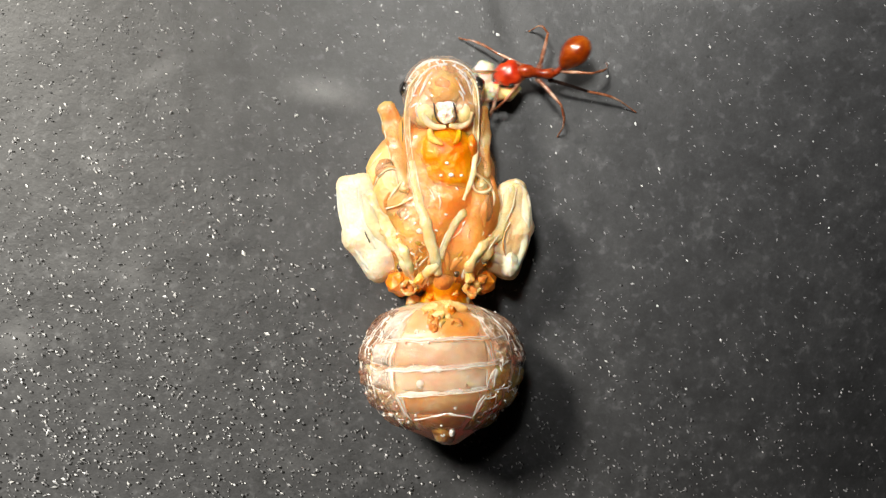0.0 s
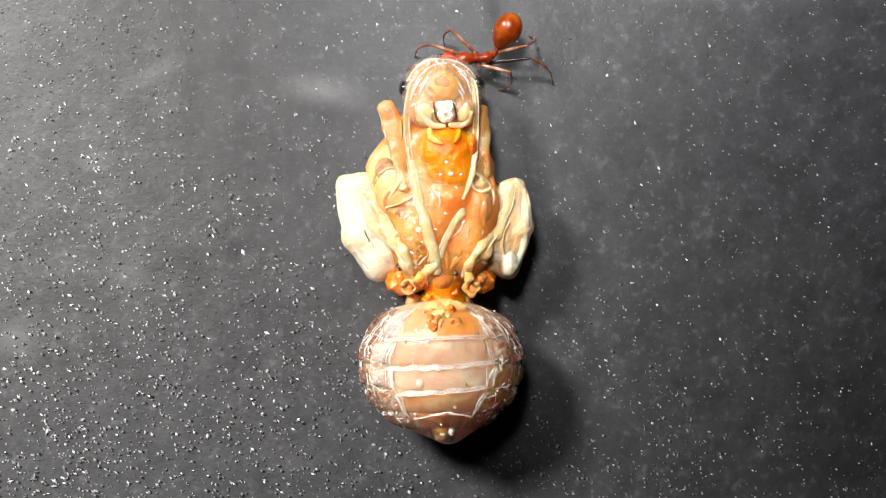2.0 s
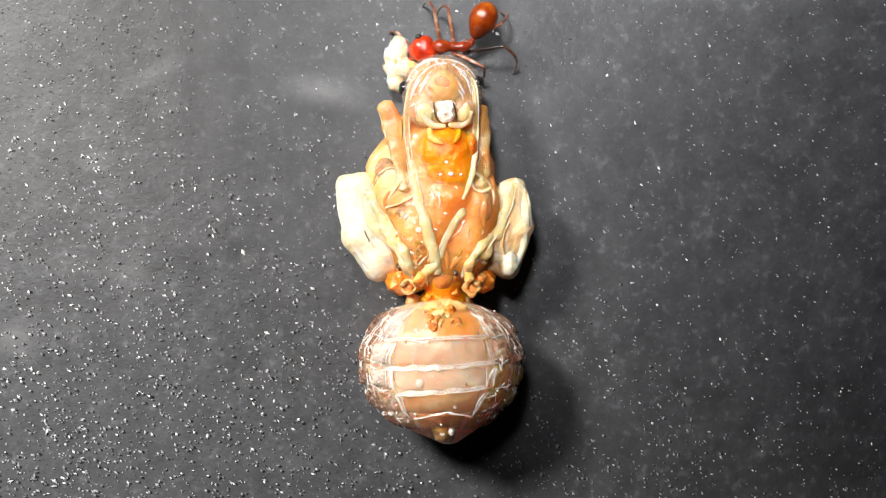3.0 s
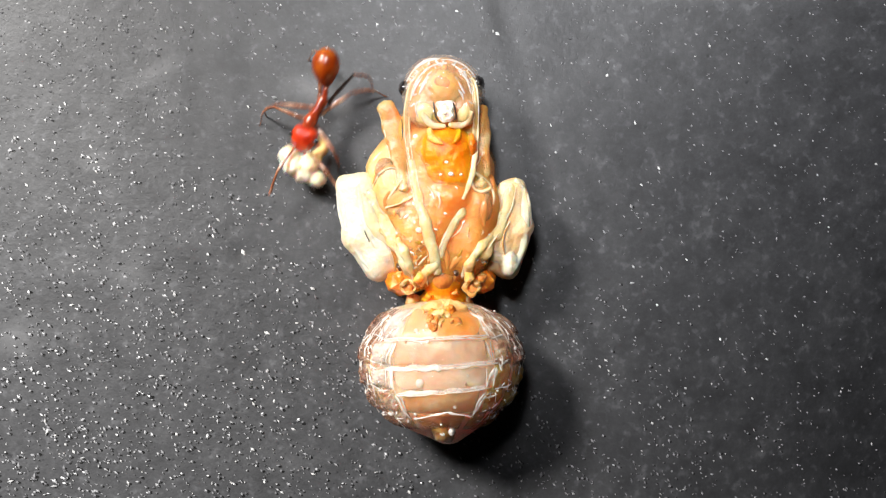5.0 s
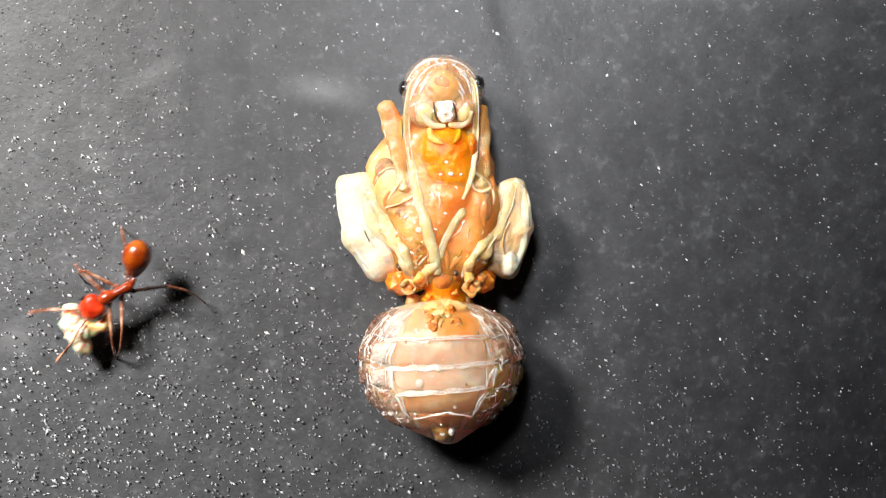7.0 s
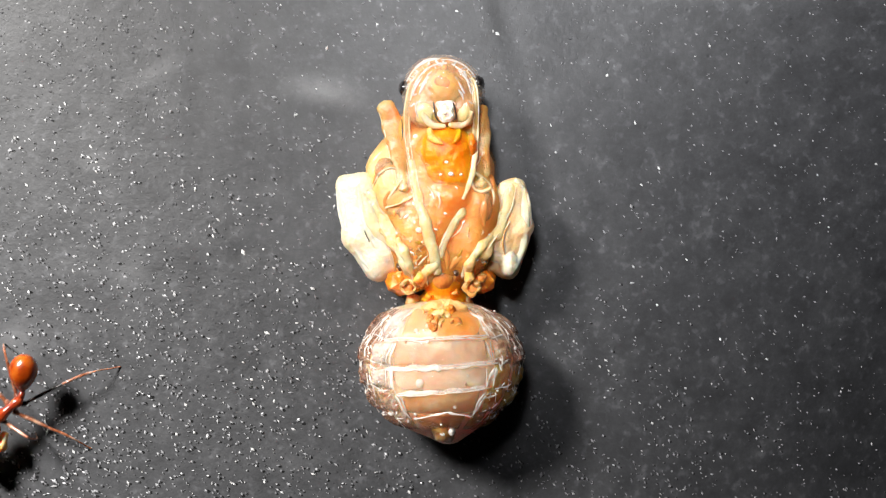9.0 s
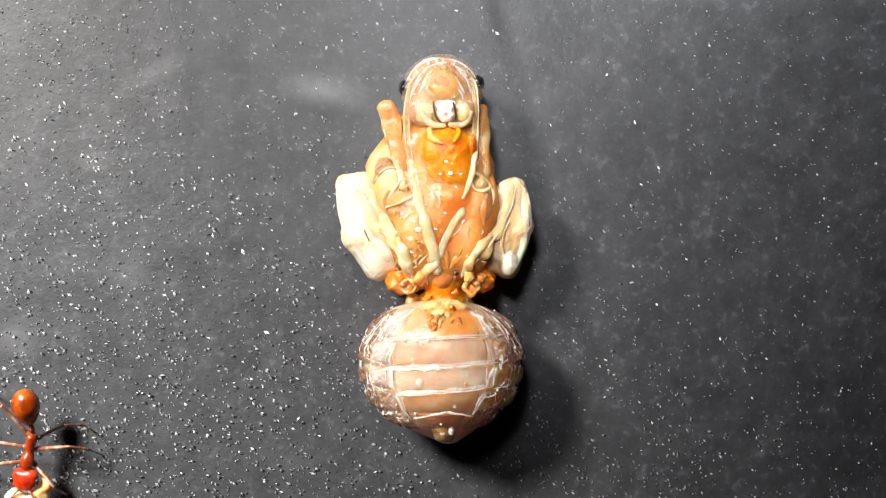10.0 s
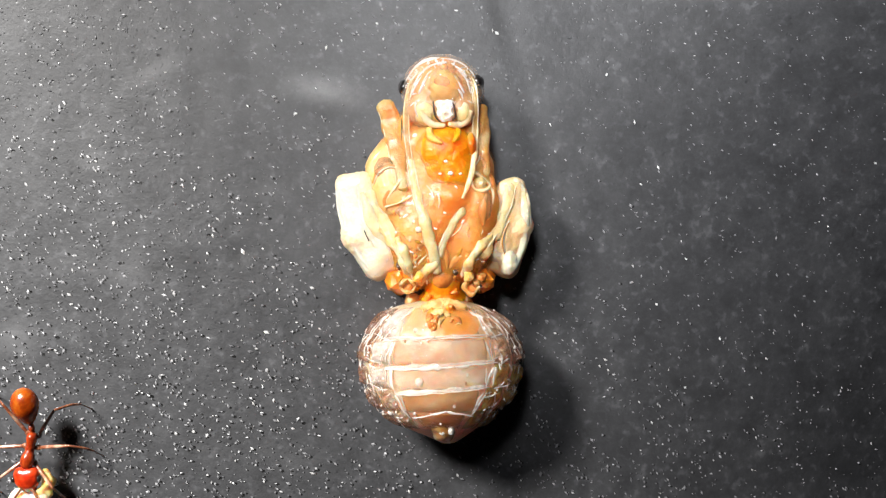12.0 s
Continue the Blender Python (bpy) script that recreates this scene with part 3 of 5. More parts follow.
                    rise += crinkle * edge * ((1 - 2.2 * abs(noise.noise(u))) + 0.6 * (1 - 2.2 * abs(noise.noise(u * 2.3))))
                rt.append(bmp.verts.new(skin(s, phi, rise)))
                rl.append(bmp.verts.new(skin(s, phi, -0.12)))
            top.append(rt)
            low.append(rl)
        for a in range(na):
            for b in range(nb):
                bmp.faces.new((top[a][b], top[a + 1][b], top[a + 1][b + 1], top[a][b + 1]))
                bmp.faces.new((low[a][b], low[a][b + 1], low[a + 1][b + 1], low[a + 1][b]))
        for b in range(nb):
            bmp.faces.new((top[0][b], top[0][b + 1], low[0][b + 1], low[0][b]))
            bmp.faces.new((top[na][b + 1], top[na][b], low[na][b], low[na][b + 1]))
        for a in range(na):
            bmp.faces.new((top[a + 1][0], top[a][0], low[a][0], low[a + 1][0]))
            bmp.faces.new((top[a][nb], top[a + 1][nb], low[a + 1][nb], low[a][nb]))
        bmesh.ops.recalc_face_normals(bmp, faces=bmp.faces)
        return part(name, bmp, material, gaster, label)

    def ridge(name, y0, phi0, y1, phi1, r, material=None, wave=0.05, lift=0.15, flat=0.4):
        """A low pale ridge over the gaster, uneven in width."""
        pts, rr = [], []
        for k in range(13):
            f = k / 12
            s, phi = s_of(y0 + (y1 - y0) * f), phi0 + (phi1 - phi0) * f
            p = skin(s, phi, lift)
            p += Vector((noise.noise(p * 1.7), noise.noise(p * 1.7 + Vector((7, 0, 0))), 0)) * wave
            pts.append(p)
            rr.append(1.05 * r * (0.35 + 1.3 * abs(noise.noise(p * 2.3))) * (1.25 - 0.5 * f) * (0.4 if k in (0, 12) else 1))
        mid = skin(s_of((y0 + y1) / 2), (phi0 + phi1) / 2, 1) - skin(s_of((y0 + y1) / 2), (phi0 + phi1) / 2, 0)
        return part(name, tube(pts, rr, sides=8, count=36, flat=flat, rough=0.5, up=mid.normalized()), material or SEAM_MILK, gaster)

    def plate_lens(skin_at, s_at, y):
        """A shallow orange lens of tissue showing through the belly next to the stalk."""
        b = bmesh.new()
        rings = []
        for i in range(7):
            f = i / 6
            ring = []
            for n in range(20):
                a = 2 * math.pi * n / 20
                wob = 1 + 0.25 * noise.noise(Vector((math.cos(a) * 1.5, math.sin(a) * 1.5, 4.0)))
                ring.append(b.verts.new(skin_at(s_at(y + 0.95 * f * wob * math.sin(a) + 0.2), 0.17 + 0.40 * f * wob * math.cos(a), 0.155 - 0.08 * f * f)))
            rings.append(ring)
        for r0, r1 in zip(rings, rings[1:]):
            for n in range(20):
                b.faces.new((r0[n], r0[(n + 1) % 20], r1[(n + 1) % 20], r1[n]))
        bmesh.ops.remove_doubles(b, verts=b.verts, dist=1e-4)
        bmesh.ops.recalc_face_normals(b, faces=b.faces)
        return b

    cuts = [-2.41, -3.672, -4.751, -5.737, -6.701, -7.459]
    widths = [0.56, 0.62, 0.63, 0.55, 0.44]
    for k in range(5):
        plate("sternite", cuts[k], cuts[k + 1] + 0.05, -widths[k], widths[k] * 0.98, 0.06, PLATE_AMBER if k == 0 else PLATE_PALE if k > 2 else PLATE, bulge=0.05, jag=0.022)
    for side in (-1, 1):
        for k in range(5):
            # lower plates on one flank are amber: light glowing through, put into colour
            plate("tergite", cuts[k] + (0.10 if k else 0), cuts[k + 1] + 0.02, side * (widths[k] + 0.10), side * (widths[k] + 0.42), 0.05, AMBER_GLOW if side > 0 and k > 1 else TERGITE, jag=0.05, crinkle=0.03 if side > 0 and k > 1 else 0.07)
            plate("tergite", cuts[k] - 0.08, cuts[k + 1] - 0.06, side * (widths[k] + 0.48), side * 1.75, 0.06, AMBER_GLOW if side > 0 and k > 1 else BROWN_GLASSY, bulge=0.16 if side > 0 and k > 1 else 0.10, jag=0.06, crinkle=0.03 if side > 0 and k > 1 else 0.085)
    # pale seams between the plates; a broader hazy strip above each paints its highlight
    for y0, y1, p0, p1, r in ((-3.718, -3.557, -0.80, 0.72, 0.055), (-4.934, -4.613, -0.72, 0.74, 0.085), (-5.944, -5.623, -0.62, 0.66, 0.07)):
        cut = [0.0, rng.uniform(0.2, 0.4), rng.uniform(0.5, 0.75), 1.0]
        for f0, f1 in zip(cut, cut[1:]):
            ridge("seam_glint", y0 + (y1 - y0) * f0, p0 + (p1 - p0) * f0, y0 + (y1 - y0) * f1, p0 + (p1 - p0) * f1, r * rng.uniform(0.45, 1.1), wave=0.07)
        ridge("seam_sheen", y0 + 0.09, p0 * 0.95, y1 + 0.09, p1 * 0.95, r * 1.5, SHEEN_FILM, lift=0.13, flat=0.2)
    ridge("seam_glint", -6.908, -0.45, -6.587, 0.10, 0.05)
    ridge("seam_glint", -6.587, 0.10, -6.816, 0.55, 0.045)
    for side in (-1, 1):
        for k in range(4):
            ridge("seam_glint", cuts[k] - 0.1, side * (widths[k] + 0.03), cuts[k + 1] + 0.12, side * (widths[k + 1] + 0.05), 0.045, wave=0.12)
            if k < 3:
                ridge("seam_glint", cuts[k + 1], side * (widths[k] + 0.14), cuts[k + 1] + 0.25, side * rng.uniform(1.0, 1.3), 0.035, wave=0.16)
        # crumpled skin along the flanks; its white folds put glints into colour
        for _ in range(84):
            y0 = rng.uniform(cuts[5] + 0.3, cuts[0] - 0.2)
            p0 = rng.uniform(0.68, 1.5)
            long = rng.random() < 0.65
            y1 = y0 - rng.uniform(0.12, 0.45) * (1 if long else 0.3)
            p1 = p0 + rng.uniform(-0.08, 0.10) * (1 if long else 2.2)
            ridge("fold", y0, side * p0, max(y1, cuts[5]), side * p1, rng.uniform(0.014, 0.042), material=rng.choice((SEAM_MILK, SEAM_MILK, RIM, TERGITE, BROWN_GLASSY)), wave=0.12, lift=0.15, flat=0.8)
    # pale ridges along the outline put its bright rim of light into colour
    for phi, r in ((-1.5, 0.06), (-1.32, 0.04), (1.5, 0.05), (1.3, 0.035)):
        ridge("seam_glint", -2.639, phi * 0.95, -4.567, phi, r, wave=0.08, lift=0.13)
        ridge("seam_glint", -4.567, phi, -6.747, phi * 0.97, r, wave=0.10, lift=0.13)
    ridge("seam_glint", -2.41, -1.25, -4.567, -1.35, 0.05, wave=0.1)
    ridge("seam_glint", -2.41, 1.15, -4.567, 1.35, 0.05, wave=0.1)
    # broad pale pleats, fewer on one shoulder; their colour paints streaks of highlight
    for side, count in ((-1, 8), (1, 5)):
        for n in range(count):
            f = n / count
            ridge("pleat_glint", -2.55 - 0.32 * f, side * (0.62 + 0.62 * f), -3.74 - 0.60 * f, side * (0.80 + 0.62 * f), rng.uniform(0.02, 0.06) if side < 0 else rng.uniform(0.02, 0.05), material=TERGITE if n % 3 == 1 else None, wave=0.10, lift=0.14, flat=0.6)
    for side, y0, y1, p0, p1, r in ((-1, -3.787, -4.911, 0.60, 0.66, 0.07), (-1, -4.911, -5.944, 0.62, 0.60, 0.05), (-1, -3.879, -4.567, 0.72, 0.75, 0.05), (1, -3.787, -4.682, 0.58, 0.66, 0.05), (1, -4.842, -5.577, 0.56, 0.60, 0.04), (1, -4.842, -5.577, 0.70, 0.72, 0.05), (1, -5.944, -6.747, 0.62, 0.50, 0.06), (-1, -5.944, -6.977, 0.62, 0.50, 0.06)):
        ridge("pleat_glint", y0, side * p0, y1, side * p1, r, wave=0.06, lift=0.14, flat=0.5)
    for _ in range(70):
        side = rng.choice((-1, -1, 1))
        q = skin(s_of(rng.uniform(cuts[5] + 0.2, cuts[0] - 0.1)), side * (rng.uniform(0.6, 1.45) if rng.random() < 0.85 else rng.uniform(0.0, 0.6)), 0.12)
        r = rng.uniform(0.025, 0.065)
        part("droplet_glint", lump(q, [(q, (r, r * rng.uniform(0.7, 1.5), r))], level=2, wrinkle=0.02, pitch=6), rng.choice((RIM, TERGITE, SEAM_MILK)), gaster)
    # round droplets whose milky white paints bright reflections on the belly
    for x, y, r in ((-0.91, -5.37, 0.17), (0.94, -5.10, 0.07), (-0.62, -3.10, 0.09), (-1.05, -3.30, 0.10), (1.62, -3.25, 0.09), (0.45, -6.35, 0.07)):
        c = on_gaster(x, y, 0.10)
        part("droplet_glint", lump(c, [(c, (r, r * 1.1, r * 0.6))], level=3, wrinkle=0.02, pitch=5), SHEEN_FILM, gaster)
    # milky film over one shoulder of the gaster, wet highlights put into its colour
    for k in range(3):
        plate("film", cuts[k] - 0.05, cuts[k + 1] + 0.05, -widths[k] - 0.02, -widths[k] - 0.40, 0.13, SHEEN_FILM, jag=0.06, crinkle=0.06)
    part("stain", plate_lens(skin, s_of, -3.0), STAIN, gaster, "orange tissue showing through the belly")
    part("sting", tube([(-0.093, -7.201, 3.65), (0.07, -7.542, 3.4), (0.213, -7.877, 2.9)], [R(22), R(20), R(12)], sides=14, rough=0.3), VEIL, gaster)
    for c in ((0, -7.49, 3.9), (0.348, -7.467, 3.9)):
        part("papilla", lump(c, [(c, (R(6), R(8), R(6)))], level=3, wrinkle=0.03, pitch=5), RIM, gaster)

    # thorax: the chest with its hip swellings, all one soft mass
    chest = [
        ((-0.337, 1.106, 2.05), (R(112), R(118), R(76))),
        ((-0.385, 2.672, 2), (R(106), R(70), R(70))),
        ((-0.144, 3.744, 2.15), (R(74), R(80), R(66))),
        ((-0.192, -0.576, 2.125), (R(78), R(50), R(64))),
        ((-2.0, 3.3, 2), (R(40), R(40), R(48))),
        ((1.466, 3.388, 2.1), (R(30), R(40), R(50))),
        ((1.297, 4.589, 2.1), (R(22), R(50), R(46))),
        ((-1.49, 4.589, 2.1), (R(24), R(50), R(46))),
        ((-2.05, 2.277, 2.65), (R(40), R(50), R(32))),
        ((1.451, 1.688, 2.625), (R(42), R(66), R(46))),
        ((-1.108, 0.259, 3.05), (R(40), R(48), R(34))),
        ((1.134, 0.142, 2.95), (R(36), R(54), R(36))),
        ((0.306, 2.14, 3.2), (R(36), R(34), R(32))),
        ((-0.447, 1.083, 3.15), (R(40), R(46), R(30)))]
    ck = R(13)
    thorax = part("thorax", lump((-0.216, 1.465, 2.125), chest, k=ck, level=6, wrinkle=0.04, pitch=2.0), AMBER, pupa, "translucent amber thorax")
    throat = [((0.12, 4.0, 3.05), (R(57), R(48), R(39))), ((0.28, 3.036, 3.15), (R(50), R(36), R(31)))]
    part("throat", lump((0.188, 3.829, 3.25), throat, k=R(14), level=5, wrinkle=0.05, pitch=2.6), DEEP_AMBER, thorax, "deep orange throat")
    part("film", lump((-0.216, 1.465, 2.125), chest, k=ck, level=6, wrinkle=0.05, pitch=2.2, grow=0.09), FILM, thorax, "clear moist skin")
    hip = [((-2.263, 3.30, 2.2), (R(43), R(46), R(44))), ((-2.20, 3.95, 2.0), (R(25), R(36), R(42))), ((-2.12, 2.6, 2.72), (R(39), R(48), R(36))), ((-1.85, 2.05, 2.80), (R(36), R(42), R(34)))]
    solid = chest + throat + hip
    # rust-brown tubes put the shade round hips and crevices into colour
    for r, pts in ((6, ((-2.866, 2.725, 3.25), (-2.655, 3.148, 3.25), (-2.255, 3.383, 3.25), (-1.879, 3.312, 3.25))), (7, ((1.832, 2.255, 3.25), (1.668, 1.668, 3.25), (1.691, 1.01, 3.25))), (7, ((1.7, 3.329, 3), (1.983, 2.951, 3), (2.101, 2.384, 3))), (5, ((-0.047, 0.258, 3.25), (0.141, -0.211, 3.25), (0.188, -0.799, 3.25))),
                   (4, ((-1.449, -0.14, 3.5), (-1.309, -0.444, 3.5), (-1.403, -0.771, 3.5))), (4, ((1.426, -0.397, 3.5), (1.543, -0.117, 3.5), (1.73, 0.023, 3.5))), (6, ((0.327, -0.771, 3.5), (0.514, -0.491, 3.5), (0.748, -0.327, 3.5))), (5, ((-1.075, -0.07, 3.5), (-0.888, 0.164, 3.5), (-0.748, 0.397, 3.5))), (5, ((-1.59, -0.257, 3.5), (-1.449, -0.07, 3.5), (-1.309, 0.023, 3.5))), (6, ((0.514, -1.099, 3.5), (0.374, -1.332, 3.5), (0.304, -1.519, 3.5))), (5, ((-2.197, 2.361, 3.5), (-2.384, 2.01, 3.5), (-2.338, 1.613, 3.5)))):
        part("shade", tube(draped(pts, solid, ck, 0.0), [R(r * 0.5), R(r), R(r * 0.5)], sides=9, flat=0.4, rough=0.4), RUST, thorax)
    # ivory folds; the first two carry the hip's long highlights in their colour
    for r, pts in ((2.6, ((-2.267, 2.08, 3.5), (-1.964, 2.478, 3.5), (-1.683, 2.875, 3.5), (-1.59, 3.015, 3.5))), (3, ((-2.361, 1.706, 3.5), (-1.847, 1.847, 3.5), (-1.332, 2.127, 3.5), (-1.075, 2.314, 3.5))),
                   (2.2, ((-2.913, 2.608, 3.25), (-2.631, 3.124, 3.25), (-2.208, 3.359, 3.25), (-1.832, 3.312, 3.25))), (2.2, ((-3.03, 2.373, 3.25), (-2.819, 1.903, 3.25), (-2.443, 1.433, 3.25))), (2.5, ((-3.131, 3.298, 2.75), (-2.847, 3.772, 2.75), (-2.372, 4.246, 2.75))),
                   (3.4, ((1.968, 2.601, 3.375), (2.109, 2.25, 3.375), (2.086, 1.851, 3.375))),
                   (2, ((-0.186, 2.233, 3.75), (-0.116, 1.931, 3.75), (-0.163, 1.651, 3.75))), (2.4, ((-1.143, -0.816, 3.625), (-0.863, -0.49, 3.625), (-0.63, -0.256, 3.625))), (2.4, ((-1.003, -1.003, 3.625), (-0.723, -0.769, 3.625), (-0.49, -0.396, 3.625))), (2.2, ((1.186, 3.28, 3.75), (1.489, 3.628, 3.75), (1.605, 4.163, 3.75))),
                   (2.2, ((-3, 3, 3.75), (-3.07, 2.465, 3.75), (-2.838, 2.07, 3.75))), (2, ((-0.655, 2.595, 3.5), (-0.468, 2.361, 3.5), (-0.374, 2.08, 3.5))), (1.8, ((0.374, 0.491, 3.5), (0.655, 0.725, 3.5), (0.842, 1.052, 3.5)))):
        part("fold", tube(draped(pts, solid, ck, 0.02), [R(r * 0.5), R(r * 0.85), R(r * 0.4)], sides=7, rough=0.7), IVORY, thorax)
    part("coxa", lump((-2.221, 2.67, 2.75), hip, k=R(18), level=5, wrinkle=0.05, pitch=2.2), HIP, thorax, "pale brownish hip")
    part("foot_pad", tube(draped(((1.262, 3.202, 3.5), (1.59, 2.969, 3.5), (1.964, 2.618, 3.5), (1.73, 2.384, 3.5), (1.356, 2.431, 3.5), (1.192, 2.782, 3.5), (1.262, 3.202, 3.5)), solid, ck, 0.06), [R(2), R(3), R(2.4), R(3.4), R(2.6), R(3), R(2)], sides=8, count=30, rough=0.7), IVORY, thorax)
    # see-through brown lenses paint soft shade on hip and chest
    for x, y, rx, ry in ((-2.42, 3.30, 0.40, 0.52), (1.80, 1.75, 0.26, 0.62), (-1.62, 1.55, 0.34, 0.22)):
        c = draped(((x, y, 3.0),), solid, ck, -0.03)[0]
        part("shade_patch", lump(c, [(c, (rx, ry, 0.08))], level=4, wrinkle=0.08, pitch=2.2), DIMPLE_SHADE, thorax, "brownish patch with shade put into its colour")
    c = draped(((1.18, 4.32, 3.0),), solid, ck, -0.10)[0]
    part("blush", lump(c, [(c, (0.20, 0.50, 0.24))], level=4, wrinkle=0.06, pitch=3), BLUSH, thorax, "red-orange skin beside the throat")
    c = draped(((1.566, 2.688, 3.5),), solid, ck, 0.0)[0]
    part("foot_pad", lump(c, [(c, (R(13), R(10), R(5)))], level=4, wrinkle=0.08, pitch=4), VEIL, thorax)
    # beads of moisture and small creases all over the chest, glints painted in pale
    for _ in range(44):
        x, y = rng.gauss(-0.1, 1.25), rng.gauss(1.0, 1.9)
        h = top_of(((x, y),), solid, ck)[0]
        if h < 2.6 or y < -1.6 or y > 5.2:
            continue
        r = rng.uniform(0.02, 0.055)
        turn = rng.uniform(0, 3.1)
        d = Vector((math.cos(turn), math.sin(turn), 0)) * r * rng.uniform(0.3, 2.2)
        part("droplet_glint", tube(draped((Vector((x, y, 0)) - d, (x, y, 0), Vector((x, y, 0)) + d), solid, ck, 0.02), [r * 0.6, r, r * 0.6], sides=7, count=6, rough=0.4), RIM if rng.random() < 0.6 else HONEY, thorax)
    for c, r in (((-1.142, 4.684, 3.65), 4.5), ((-0.973, 0.764, 3.95), 6), ((-1.14, 1.884, 3.75), 5), ((0.093, 1.459, 3.95), 3.5), ((0.324, 3.081, 3.95), 5), ((-0.093, 3.058, 3.95), 3), ((0.742, 3.063, 3.875), 3), ((0.139, 3.587, 4), 4)):
        p = draped((c,), solid, ck, 0.0)[0]
        part("droplet_glint", lump(p, [(p, (R(r * 1.1), R(r * 0.8), R(r * 0.6)))], level=2, wrinkle=0.04, pitch=5), RIM, thorax)

    for _ in range(70):
        side = rng.choice((-1, 1))
        x, y = rng.gauss(-1.15 if side < 0 else 1.45, 0.42), rng.gauss(-0.55, 0.55)
        if top_of(((x, y),), solid, ck)[0] < 2.4:
            continue
        turn = rng.gauss(-0.95 * -side, 0.5)
        n = rng.uniform(0.05, 0.22)
        d = Vector((math.cos(turn), math.sin(turn), 0)) * n
        e = Vector((rng.uniform(-0.05, 0.05), rng.uniform(-0.05, 0.05), 0))
        r = rng.uniform(1.2, 3.2)
        part("fold", tube(draped((Vector((x, y, 0)) - d, Vector((x, y, 0)) + e, Vector((x, y, 0)) + d), solid, ck, 0.03), [R(r * 0.5), R(r), R(r * 0.5)], sides=7, count=6, rough=0.6), rng.choice((HONEY, IVORY, RIM, DEEP_AMBER, RUST)), thorax)

    # dark lumps that paint the shaded gaps between the limbs
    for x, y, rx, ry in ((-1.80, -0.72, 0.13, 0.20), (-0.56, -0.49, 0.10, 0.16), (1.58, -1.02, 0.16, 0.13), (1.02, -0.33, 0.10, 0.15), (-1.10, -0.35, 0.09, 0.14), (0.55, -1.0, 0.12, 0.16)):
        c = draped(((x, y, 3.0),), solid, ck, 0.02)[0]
        part("gap_shade", lump(c, [(c, (rx, ry, 0.10))], level=3, wrinkle=0.06, pitch=5), GROOVE_SHADE if y < -0.6 else RUST, thorax)

    # petiole and the stalk to the gaster
    stalk = [((0, -1.407, 2.5), (R(32), R(30), R(40))), ((0.048, -2.175, 2.375), (R(44), R(22), R(36))), ((-0.767, -2.494, 2.2), (R(24), R(18), R(28))), ((0.743, -2.446, 2.2), (R(24), R(16), R(28)))]
    pet = part("petiole", lump((0, -1.768, 2.375), stalk, k=R(14), level=5, wrinkle=0.07, pitch=2.6), DEEP_AMBER, pupa)
    part("petiole_node", lump((0, -1.198, 3.25), [((0, -1.223, 3.2), (R(20), R(22), R(15)))], level=3, wrinkle=0.02), RUST, pet)
    for c in ((-1.267, -2.222, 2.375), (0.908, -2.222, 2.375)):
        part("membrane", lump(c, [(c, (R(13), R(14), R(20)))], level=4, wrinkle=0.07, pitch=3), VEIL, pet)
    for x, y, r, m in ((-0.50, -2.86, 9, RUST), (-0.36, -3.16, 8, RUST), (-0.42, -2.62, 8, KNEE), (0.28, -2.52, 11, KNEE), (0.02, -2.72, 8, AMBER), (0.60, -2.42, 8, RUST)):
        c = on_gaster(x, y, 0.10)
        part("petiole_lobe", lump(c, [(c, (R(r * 0.9), R(r * 1.1), R(r * 0.7)))], level=4, wrinkle=0.13, pitch=3.8), m, pet)
    # crumpled golden skin where the stalk meets the gaster
    top = [((0, -1.407, 2.5), (R(32), R(30), R(40))), ((0.048, -2.169, 2.5), (R(44), R(22), R(42)))]
    c = on_gaster(0.05, -2.45, 0.0)
    part("skirt", lump(c, [(c, (R(40), R(17), R(9))), (on_gaster(-0.1, -2.75, 0.0), (R(18), R(14), R(7)))], k=R(8), level=5, wrinkle=0.10, pitch=3.4), HIP, pet)
    for _ in range(24):
        x, y = rng.gauss(0.08, 0.55), rng.uniform(-3.1, -1.7)
        if abs(x - 0.1) > (1.1 if y > -2.6 else 0.55):
            continue
        turn = rng.uniform(0, 3.14)
        n = rng.uniform(0.06, 0.22)
        d = Vector((math.cos(turn), math.sin(turn), 0)) * n
        mid = Vector((x, y, 0))
        e = Vector((rng.uniform(-0.08, 0.08), rng.uniform(-0.08, 0.08), 0))
        r = rng.uniform(1.6, 4.4)
        spots = (mid - d, mid + e, mid + d)
        laid = [on_gaster(v.x, v.y, 0.12) for v in spots] if y < -2.35 else draped(spots, top, R(14), 0.03)
        part("fold", tube(laid, [R(r * 0.5), R(r), R(r * 0.5)], sides=7, count=7, rough=0.6), rng.choice((HIP, KNEE, RUST, RUST, VEIL)), pet)

